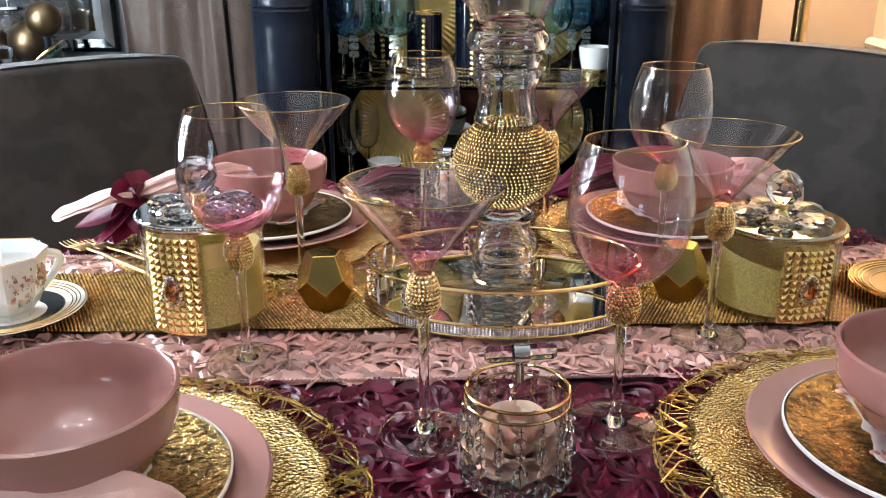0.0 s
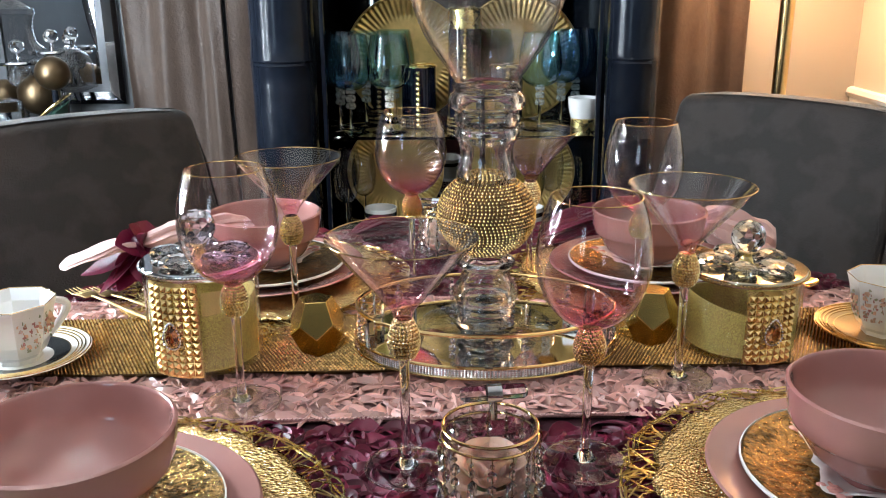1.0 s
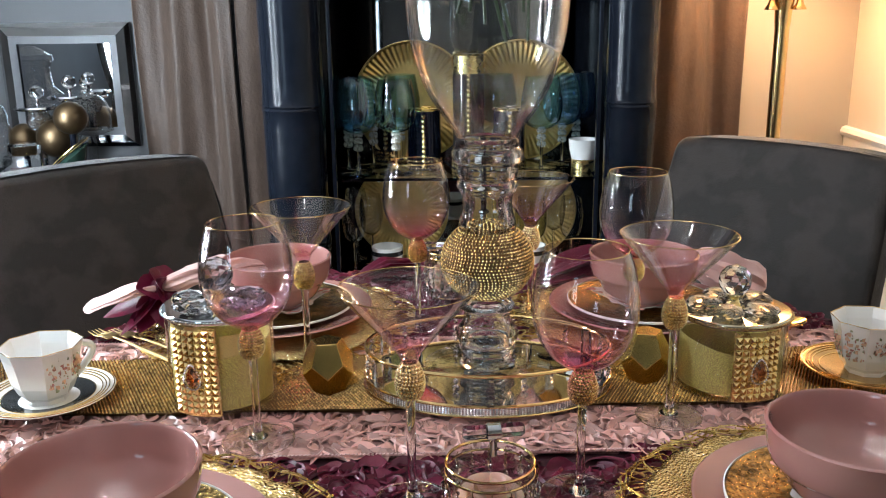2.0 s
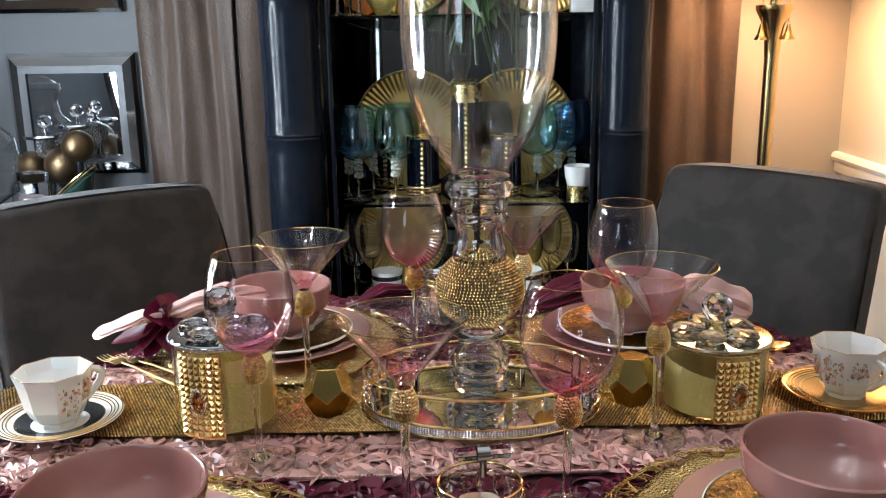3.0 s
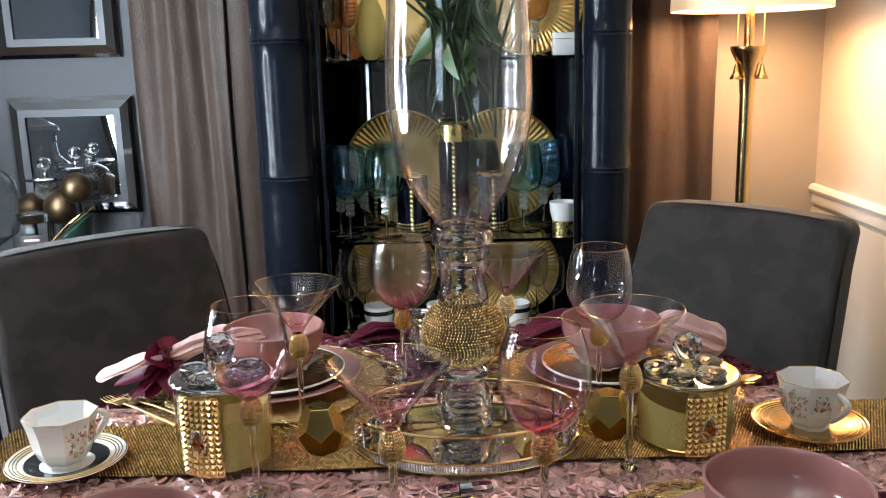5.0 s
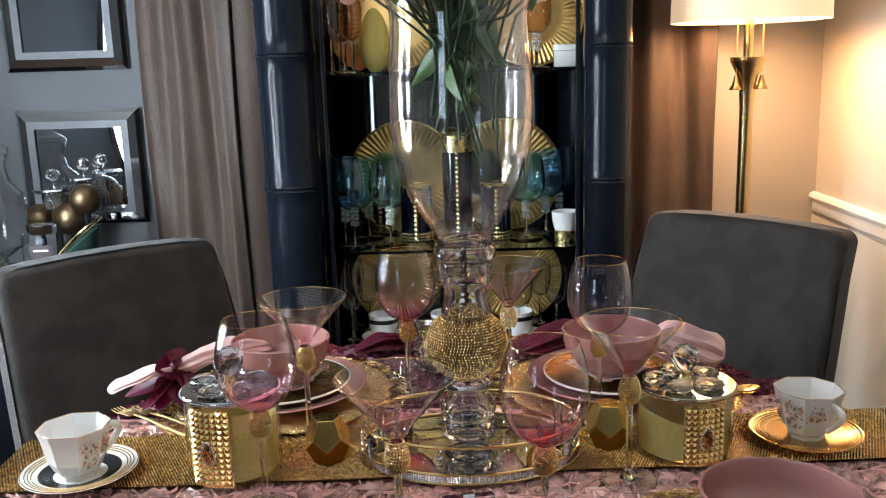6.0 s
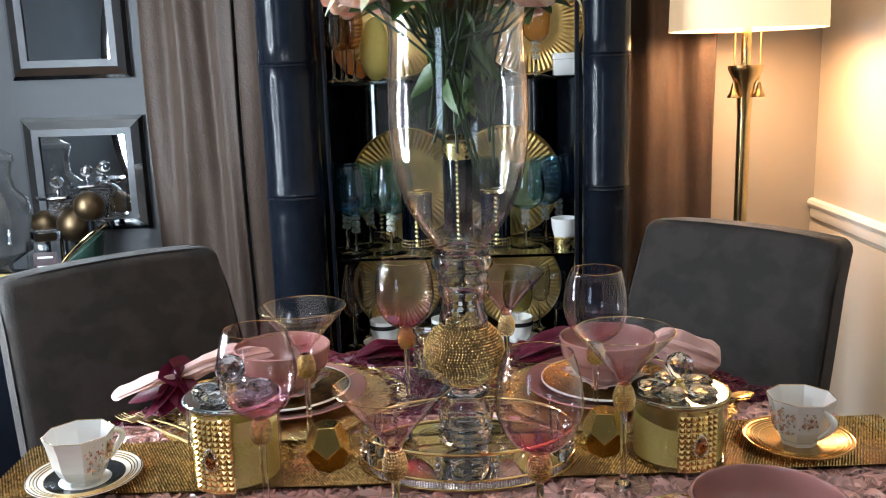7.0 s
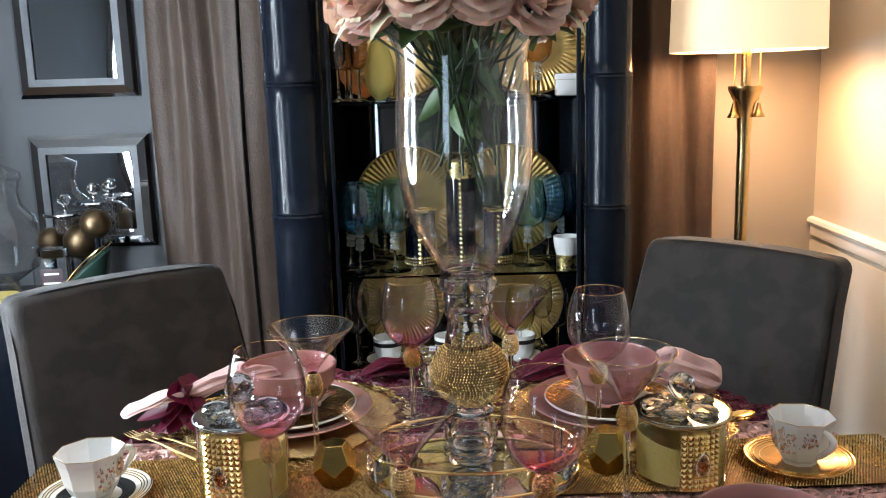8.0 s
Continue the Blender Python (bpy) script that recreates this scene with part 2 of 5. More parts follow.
OLIVE = thin_glass("olive_glass", (0.95, 0.95, 0.83))
DARKBLUE = mat("navy_enamel", (0.004, 0.006, 0.015), 0.12, var=0.3, scale=30)
ROSE = island_tint(mat("rose_petal", (0.97, 0.65, 0.53), 0.6, var=0.1, scale=40, Subsurface_Weight=0.25), 0.10)
LILY = mat("lily_petal", (0.78, 0.70, 0.50), 0.55, var=0.1, scale=40, Subsurface_Weight=0.15)
LEAF = island_tint(mat("leaf", (0.075, 0.14, 0.035), 0.42, var=0.35, scale=60, bump=0.4, bscale=160), 0.4)
STEM = mat("stem", (0.032, 0.056, 0.018), 0.5, var=0.3)
WAX = mat("peach_wax", (0.82, 0.55, 0.43), 0.5, var=0.08, scale=30, Subsurface_Weight=0.3)
TOPAZ = glass("topaz", (0.75, 0.36, 0.14), 1.6)
FLORAL_RED = mat("floral_print_red", (0.46, 0.22, 0.19), 0.2, var=0.5, scale=160)
FLORAL_PEACH = mat("floral_print_peach", (0.70, 0.45, 0.32), 0.2, var=0.4, scale=160)
FLORAL_GREEN = mat("floral_print_green", (0.36, 0.36, 0.24), 0.2, var=0.4, scale=160)
SHADE = glow("lit_lampshade", (0.95, 0.68, 0.42), 0.62)
BULB = glow("warm_bulb", (0.94, 0.965, 1.0), 225)
RING = glow("led_ring", (0.75, 0.88, 1.0), 270)

# ---- room ----
T = 0.1
structure("floor", Geo().box(4.6, 5.6, T, m=pose(-0.8, 0.2, -T / 2)), FLOOR, "dark brown wooden floor", smooth=False)
structure("ceiling", Geo().box(4.6, 5.6, T, m=pose(-0.8, 0.2, 2.5 + T / 2)), CEIL, "white painted ceiling", smooth=False)
structure("wall_north", Geo().box(3.15, T, 2.5, m=pose(-1.525, WALL_Y + T / 2, 1.25)), WALL, "grey painted plaster wall", smooth=False)
# same wall continued, its colour lightened to stand for the lamp's glow
structure("wall_north_2", Geo().box(1.45, T, 2.5, m=pose(0.775, WALL_Y + T / 2, 1.25)), LAMPLIT_WALL, "painted plaster wall behind the lamp, coloured lighter for its lamplight", smooth=False)
structure("wall_east", Geo().box(T, 5.2, 2.5, m=pose(WALL_X + T / 2, 0.1, 1.25)), CREAM, "cream painted plaster wall above chair rail", smooth=False)
structure("wall_west", Geo().box(T, 5.2, 2.5, m=pose(-2.9 - T / 2, 0.05, 1.25)), WALL, "grey painted plaster wall", smooth=False)
WX, WZ, WW, WH = -1.90, 1.40, 0.90, 1.30      # the window in the south wall
g = Geo()
for w, h, x, zc in ((WX - WW / 2 + 2.9, 2.5, (WX - WW / 2 - 2.9) / 2, 1.25), (1.3 - WX - WW / 2, 2.5, (1.3 + WX + WW / 2) / 2, 1.25), (WW, WZ - WH / 2, WX, (WZ - WH / 2) / 2), (WW, 2.5 - WZ - WH / 2, WX, (2.5 + WZ + WH / 2) / 2)):
    g.box(w, T, h, m=pose(x, -2.5 - T / 2, zc))
structure("wall_south", g, WALL, "grey painted plaster wall with a tall window", smooth=False)
win = tagged(new("window_1"), "tall white-framed window in the grey wall", "window", kind="structure")
win.location = (WX, -2.5, WZ)
for w, h, x, zc in ((WW, 0.06, 0, WH / 2 - 0.03), (WW, 0.06, 0, -WH / 2 + 0.03), (0.06, WH - 0.12, -WW / 2 + 0.03, 0), (0.06, WH - 0.12, WW / 2 - 0.03, 0), (WW - 0.12, 0.03, 0, 0)):
    part("window_frame", Geo().box(w, 0.05, h, 0.004, m=pose(x, -0.04, zc)), TRIM, win)
part("window_sill", Geo().box(WW + 0.1, 0.12, 0.03, 0.006, m=pose(0, 0.02, -WH / 2 - 0.017)), TRIM, win)
day = bpy.data.lights.new("daylight", "AREA")
day.shape, day.size, day.size_y, day.energy, day.color = "RECTANGLE", WW - 0.04, WH - 0.04, 20, (0.58, 0.79, 1.0)
dayo = new("daylight", day)
dayo.matrix_basis = look((WX, -2.59, WZ), (WX, 0, WZ))
rail = Geo()
rail.tube([(WALL_X - 0.006, WALL_Y - 0.003, 0.850), (WALL_X - 0.006, -2.4, 0.850)], 0.016, 8)
rail.box(0.014, 5.0, 0.05, 0.004, m=pose(WALL_X - 0.0072, 0.04, 0.830))
structure("chair_rail", rail, TRIM, "white moulded chair rail along the cream wall", "trim")
structure("wainscot", Geo().box(0.008, 5.0, 0.68, m=pose(WALL_X - 0.0045, 0.05, 0.45)), CREAM, "white painted wainscot below the chair rail", "wall", smooth=False)
structure("baseboard", Geo().box(0.02, 5.0, 0.11, 0.004, m=pose(WALL_X - 0.0105, 0.04, 0.0555)), TRIM, "white painted baseboard", "trim")


# ---- curtains ----
def curtain(x0, x1, y, folds, seed, label):
    rnd = random.Random(seed)
    ph = [rnd.uniform(0, 6.28) for _ in range(4)]

    def wave(u, v):
        a = u * folds * 2 * math.pi
        s = math.sin(a + 0.5 * math.sin(3 * v + ph[0])) + 0.35 * math.sin(2.3 * a + ph[1] + 0.8 * v)
        return 0.022 * s * (0.75 + 0.25 * math.cos(2 * v + ph[2]))

    c = thing("curtain", pose(0, 0, 0), label, "curtain", "curtains behind the cabinet")
    g = Geo()

    def fn(u, v):
        k = u * 2 if u < 0.5 else 2 - u * 2
        off = 0.0 if u < 0.5 else 0.006
        x = x0 + (x1 - x0) * k + 0.006 * math.sin(9 * v + 7 * k)
        return (x, y + wave(k, v * 3) + off, 0.02 + 2.36 * v)
    g.sheet(fn, 180, 40, closed_u=True)
    part("panel", g, CURTAIN, c, smooth="all")
    rod = Geo().tube([(x0 - 0.05, y, 2.40), (x1 + 0.05, y, 2.40)], 0.014, 12)
    part("rod", rod, BRASS, c)


curtain(-0.864, -0.585, 2.46, 1.9, 2, "long taupe velvet curtain hanging in soft folds")
curtain(-0.552, -0.450, 2.35, 0.6, 7, "narrow taupe velvet curtain edge beside the black cabinet")
curtain(0.52, 0.845, 2.46, 1.8, 4, "long taupe curtain lit warm by the floor lamp")


# ---- mirrors on the wall ----
def wall_mirror(x0, x1, z0, z1):
    c = thing("wall_mirror", pose((x0 + x1) / 2, WALL_Y, (z0 + z1) / 2), "square silver wall mirror with a wide slanted edge", "mirror", "mirrors on the grey wall")
    w, h = (x1 - x0) / 2, (z1 - z0) / 2
    rings = [(w, h, 0.0), (w, h, -0.014), (w - 0.012, h - 0.012, -0.024), (w - 0.036, h - 0.036, -0.030), (w - 0.058, h - 0.058, -0.0295)]
    for a, b, nm in ((0, 2, "frame_edge"), (2, 3, "frame_bevel"), (3, 4, "frame_lip")):
        g = Geo()
        verts, faces = [], []
        for rw, rh, ry in rings[a:b + 1]:
            verts += [(-rw, ry, -rh), (rw, ry, -rh), (rw, ry, rh), (-rw, ry, rh)]
        for k in range(b - a):
            for i in range(4):
                j = (i + 1) % 4
                faces.append((k * 4 + i, k * 4 + j, k * 4 + 4 + j, k * 4 + 4 + i))
        g.add(verts, faces)
        part(nm, g, MIRROR if nm == "frame_bevel" else SILVER_LIP if nm == "frame_lip" else CHROME, c, smooth=False)
    part("pane", Geo().box(2 * (w - 0.056), 0.006, 2 * (h - 0.056), m=pose(0, -0.019, 0)), MIRROR, c, smooth=False)


wall_mirror(-1.296, -0.910, 0.828, 1.187)
wall_mirror(-1.301, -0.929, 1.303, 1.664)


# ---- chairs ----
def chair(m, label):
    c = thing("dining_chair", m, label, "chair", "dining chairs round the table")
    # local: x across, y back of the chair is +y, origin on the floor under the backrest
    b = bmesh.new()
    bmesh.ops.create_cube(b, size=1, matrix=Matrix.Diagonal((0.455, 0.075, 0.56, 1)))
    bmesh.ops.subdivide_edges(b, edges=b.edges[:], cuts=5, use_grid_fill=True)
    for v in b.verts:
        k = (v.co.z + 0.28) / 0.56
        v.co.y += 0.04 - 0.20 * (1 - k) - 0.012 * math.cos(v.co.x * 6) + 0.004 * noise.noise(v.co * 9)
        v.co.z += -0.012 * (v.co.x / 0.2275) ** 2 * k
        v.co.x *= 1.0 + 0.10 * (1 - k)
    bmesh.ops.bevel(b, geom=[e for e in b.edges if len(e.link_faces) == 2 and e.calc_face_angle(0) > 0.9], offset=0.026, segments=5, profile=0.5, affect="EDGES")
    part("backrest", Geo().bm(b, pose(0, 0, 0.67)), VELVET, c)
    part("seat", Geo().box(0.46, 0.46, 0.11, 0.03, 4, m=pose(0, -0.25, 0.43)), VELVET, c)
    for x in (-0.19, 0.19):
        for y in (-0.44, -0.01):
            part("leg", Geo().tube([(x, y, 0.0), (x, y, 0.38)], [0.014, 0.022], 8), FLOOR, c, "dark wooden leg")
    return c


chair(pose(0.660, 1.655, 0, 0, 0, -45), "dark grey velvet dining chair with a straight padded back")
chair(pose(-0.632, 1.520, 0, 0, 0, 42) @ Matrix.Diagonal((1, 1, 0.992, 1)), "slate grey velvet dining chair with a straight padded back")

# ---- floor lamp ----
lamp = thing("floor_lamp", pose(0.848, 2.20, 0), "antique brass floor lamp with a lit cream drum shade", "lamp")
part("base", Geo().lathe([(0, 0), (0.14, 0), (0.14, 0.012), (0.12, 0.022), (0.03, 0.03), (0.02, 0.06), (0, 0.06)], 40), BRASS, lamp)
part("pole", Geo().lathe([(0, 0.05), (0.0175, 0.05), (0.0175, 1.20), (0.0, 1.20)], 20), BRASS, lamp)
part("cup", Geo().lathe([(0, 1.16), (0.019, 1.16), (0.021, 1.20), (0.027, 1.235), (0.043, 1.268), (0.046, 1.275), (0.046, 1.284), (0.0, 1.284)], 28), BRASS, lamp)
part("neck", Geo().lathe([(0, 1.28), (0.013, 1.28), (0.013, 1.50), (0, 1.50)], 16), GOLD, lamp)
part("shade", Geo().lathe([(0.203, 1.376), (0.195, 1.69), (0.192, 1.69), (0.200, 1.376)], 64, loop=True), SHADE, lamp, "lit cream fabric drum shade")
for sx in (-1, 1):
    ch = Geo()
    for i in range(44):
        ch.ico(0.0022, 1, pose(sx * 0.034, -0.012, 1.236 + i * 0.0045))
    chain = part("pull_chain", ch, GOLD, lamp)
    part("bell", Geo().lathe([(0, 1.238), (0.004, 1.238), (0.007, 1.225), (0.010, 1.213), (0.017, 1.202), (0.017, 1.199), (0, 1.199)], 16, m=pose(sx * 0.034, -0.012, 0)), BRASS, chain)
lb = bpy.data.lights.new("lamp_bulb", "POINT")
lb.energy, lb.color, lb.shadow_soft_size = 27, (1.0, 0.71, 0.44), 0.12
lbo = new("lamp_bulb", lb)
lbo.location = (0.848, 2.20, 1.50)

# ---- ring light and ceiling light, both outside the view ----
rl = thing("ring_light", pose(-1.42, 1.20, 0), "tall oval white ring light on a black stand", "lamp")
part("led_ring", Geo().lathe([(0.262, 0.0), (0.282, 0.0), (0.282, 0.012), (0.262, 0.012)], 64, m=pose(0.02, 0, 1.27, 0, 90, 0), loop=True, sx=1.62), RING, rl)
part("ring_back", Geo().lathe([(0.256, -0.03), (0.288, -0.03), (0.288, -0.002), (0.256, -0.002)], 64, m=pose(0.02, 0, 1.27, 0, 90, 0), loop=True, sx=1.62), BLACK_GLAZE, rl)
part("pole", Geo().tube([(-0.03, 0, 0.25), (-0.03, 0, 0.90)], 0.012, 10), BLACK_GLAZE, rl)
for a in (0, 120, 240):
    part("leg", Geo().tube([(-0.03, 0, 0.55), (-0.03 + 0.4 * math.cos(radians(a)), 0.4 * math.sin(radians(a)), 0.008)], 0.008, 8), BLACK_GLAZE, rl)
cl = thing("ceiling_light", pose(-0.42, 0.22, 2.5), "brass ceiling light with six warm globe bulbs", "lamp")
part("canopy", Geo().lathe([(0, 0), (0.09, 0), (0.085, -0.02), (0.015, -0.03), (0.012, -0.22), (0, -0.22)], 32), BRASS, cl)
for i in range(6):
    a = i * math.pi / 3
    arm = part("arm", Geo().tube([(0, 0, -0.2), (0.14 * math.cos(a), 0.14 * math.sin(a), -0.24), (0.30 * math.cos(a), 0.30 * math.sin(a), -0.2)], 0.007, 8), BRASS, cl)
    part("bulb", Geo().ico(0.018, 3, pose(0.30 * math.cos(a), 0.30 * math.sin(a), -0.184)), BULB, arm)

# ---- table and its cloths ----
BASE = TABLE - 0.011
R_TABLE = 0.612
table = thing("round_table", pose(CX, CY, 0), "round dining table hidden under its cloths", "table")
part("tabletop", Geo().lathe([(0, BASE - 0.034), (R_TABLE - 0.01, BASE - 0.034), (R_TABLE, BASE - 0.028), (R_TABLE, BASE - 0.008), (R_TABLE - 0.01, BASE - 0.004), (0, BASE - 0.004)], 96), FLOOR, table)
part("pedestal", Geo().lathe([(0, 0), (0.30, 0), (0.28, 0.04), (0.09, 0.08), (0.07, 0.35), (0.09, BASE - 0.04), (0, BASE - 0.04)], 40), FLOOR, table)

SETTINGS = [(-0.250, 0.545, 12), (0.375, 0.606, -14), (-0.230, 1.158, 160), (0.305, 1.165, 200)]
RUN_TURN = 2.0
RUN_Y = 0.932
BARE = [(x, y, 0.150) for x, y, _ in SETTINGS] + [(0.060, 0.60, 0.03), (0.07, 0.935, 0.07)]


def on_runner(x, y, margin=0.0):
    c, s = math.cos(radians(RUN_TURN)), math.sin(radians(RUN_TURN))
    q = -(x - CX) * s + (y - RUN_Y) * c
    return abs(q) < 0.163 + margin


def ribbon(g, x, y, z, r0, a0, span, width, h, rnd):
    """One long pointed fold of satin ribbon curving round (x, y), creased along its raised edge."""
    n, d = 11, rnd.choice((-1, 1))
    grow, lean = rnd.uniform(-0.3, 0.5), rnd.uniform(0.55, 0.95)
    out = rnd.choice((-1, 1))
    ph, wob = rnd.uniform(0, 6), rnd.uniform(0.0, 0.0018)
    verts = []
    for i in range(n):
        t = i / (n - 1)
        a = a0 + d * span * (t - 0.5)
        r = r0 * (1 + grow * (t - 0.5)) + wob * math.sin(9 * t + ph)
        w = width * (math.sin(math.pi * (0.03 + 0.94 * t)) ** 0.9) * out
        lift = h * (0.25 + 0.75 * math.sin(math.pi * t))
        for v, up in ((-0.5, 0.0), (-0.05, 0.30), (0.33, 1.0), (0.5, lean)):
            q = r + w * v
            verts.append((x + q * math.cos(a), y + q * math.sin(a), z + lift * up))
    g.add(verts, [(i * 4 + q, i * 4 + q + 1, i * 4 + q + 5, i * 4 + q + 4) for i in range(n - 1) for q in range(3)])


def rosette(g, x, y, z, R, h, rnd):
    """A swirl of ribbon folds sewn flat onto the cloth, with stray folds beside it."""
    turn = rnd.uniform(0, 6.28)
    for ring, (cnt, rr) in enumerate(((2, 0.22), (4, 0.62), (5, 1.08))):
        for i in range(cnt):
            a0 = turn + 6.283 * (i + 0.4 * ring) / cnt + rnd.uniform(-0.3, 0.3)
            ribbon(g, x + rnd.uniform(-0.003, 0.003), y + rnd.uniform(-0.003, 0.003), z, R * rr * rnd.uniform(0.85, 1.15), a0,
                   (2.6, 2.0, 1.5)[ring] * rnd.uniform(0.8, 1.25), rnd.uniform(0.009, 0.016), h * rnd.uniform(0.5, 1.2), rnd)
    for _ in range(4):
        a, far = rnd.uniform(0, 6.28), rnd.uniform(0.03, 0.07)
        px, py = x + rnd.uniform(-0.02, 0.02), y + rnd.uniform(-0.02, 0.02)
        ribbon(g, px - far * math.cos(a), py - far * math.sin(a), z, far, a, rnd.uniform(0.03, 0.05) / far, rnd.uniform(0.010, 0.019), h * rnd.uniform(0.6, 1.15), rnd)


cloth = thing("tablecloth", pose(0, 0, 0), "burgundy satin tablecloth covered in ruffled rosettes", "tablecloth")


def drape(u, v):
    a = u * 2 * math.pi
    if v < 0.5:
        r = (R_TABLE + 0.004) * v * 2
        return (CX + r * math.cos(a), CY + r * math.sin(a), BASE)
    k = (v - 0.5) * 2
    r = R_TABLE + 0.006 + 0.02 * math.sin(k * 1.5) + 0.035 * k * (1 + math.sin(14 * a + 0.6 * math.sin(3 * a)))
    return (CX + r * math.cos(a), CY + r * math.sin(a), BASE - 0.004 - 0.62 * k)


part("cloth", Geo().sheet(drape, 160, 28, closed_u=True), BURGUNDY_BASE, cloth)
rnd = random.Random(5)
g = Geo()
step = 0.040
for i in range(-18, 19):
    for j in range(-20, 21):
        x = CX + (i + 0.5 * (j % 2)) * step + rnd.uniform(-0.007, 0.007)
        y = CY + j * step * 0.87 + rnd.uniform(-0.007, 0.007)
        if math.hypot(x - CX, y - CY) > R_TABLE or on_runner(x, y, 0.012) or any(math.hypot(x - a, y - b) < r for a, b, r in BARE):
            continue
        rosette(g, x, y, BASE, 0.022, 0.0085, rnd)
part("ruffle_work", g, BURGUNDY, cloth, "shiny burgundy ribbon ruffles", kind="stuff")

runner = thing("table_runner", pose(CX, RUN_Y, 0, 0, 0, RUN_TURN), "blush pink satin runner of ribbon rosettes", "table runner")


def strip(half_w, z, thick, hang):
    """A long band across the table whose ends fall over its edge."""
    L = R_TABLE + 0.012

    def fn(u, v):
        k = (u * 2 if u < 0.5 else 2 - u * 2)
        dz = 0.0 if u < 0.5 else -thick
        q = (v * 2 - 1) * half_w
        edge = math.sqrt(max(0.01, L * L - (q + RUN_Y - CY) ** 2))
        s = (k * 2 - 1) * (edge + hang)
        over = max(0.0, abs(s) - edge)
        x = math.copysign(min(abs(s), edge + 0.02 * (1 - math.exp(-over * 30))), s)
        return (x, q, z + dz - over + 0.0015 * math.sin(30 * s) * math.sin(25 * q))
    return fn


part("cloth", Geo().sheet(strip(0.168, BASE + 0.004, 0.003, 0.22), 160, 24, closed_u=True), BLUSH_BASE, runner)
g = Geo()
rnd = random.Random(9)
for i in range(-16, 17):
    for j in range(-4, 5):
        x = (i + 0.5 * (j % 2)) * 0.0385 + rnd.uniform(-0.006, 0.006)
        y = j * 0.0365 + rnd.uniform(-0.006, 0.006)
        if abs(y) > 0.156 or math.hypot(x, y + RUN_Y - CY) > R_TABLE - 0.01 or abs(y - 0.012) < 0.062:
            continue
        rosette(g, x, y, BASE + 0.003, 0.020, 0.0075, rnd)
part("ruffle_work", g, BLUSH, runner, "blush ribbon ruffles", kind="stuff")
for sgn in (-1, 1):
    g = Geo()
    for i in range(290):
        x = -0.60 + i * 0.00415
        g.tube([(x, sgn * 0.169, BASE + 0.005), (x + 0.005, sgn * 0.1705, BASE + 0.0075)], 0.0016, 4)
    part("corded_hem", g, NAPKIN, runner, "pale corded hem")

gold_runner = thing("rhinestone_runner", pose(CX, 0.944, 0, 0, 0, RUN_TURN), "narrow gold rhinestone mesh runner", "table runner")
part("mesh_band", Geo().sheet(strip(0.083, TABLE + 0.001, 0.002, 0.12), 120, 8, closed_u=True), DARK_MESH, gold_runner)
g = Geo()
for i in range(-152, 153):
    for j in range(-19, 20):
        x, y = i * 0.0042 + 0.0021 * (j % 2), j * 0.0042
        g.add([(x - 0.0016, y - 0.0016, 0), (x + 0.0016, y - 0.0016, 0), (x + 0.0016, y + 0.0016, 0), (x - 0.0016, y + 0.0016, 0), (x + rnd.uniform(-0.0004, 0.0004), y + rnd.uniform(-0.0004, 0.0004), 0.0024)],
              [(0, 1, 4), (1, 2, 4), (2, 3, 4), (3, 0, 4)], pose(0, 0, TABLE + 0.0012))
part("rhinestone_work", g, RUN_STRASS, gold_runner, kind="stuff", smooth=False)
ON_RUN = TABLE + 0.0034


# ---- stemmed glasses ----
def egg_beads(g, z0, z1, rmax, rows, r_end):
    """Rows of small stones set round an egg-shaped knot."""
    for k in range(rows):
        t = (k + 0.5) / rows
        r = r_end + (rmax - r_end) * math.sin(math.pi * t ** 0.8) ** 0.8
        z = z0 + (z1 - z0) * t
        n = max(7, int(2 * math.pi * r / 0.0031))
        for i in range(n):
            a = 2 * math.pi * (i + 0.5 * (k % 2)) / n
            g.ico(0.00165, 1, pose(r * math.cos(a), r * math.sin(a), z))


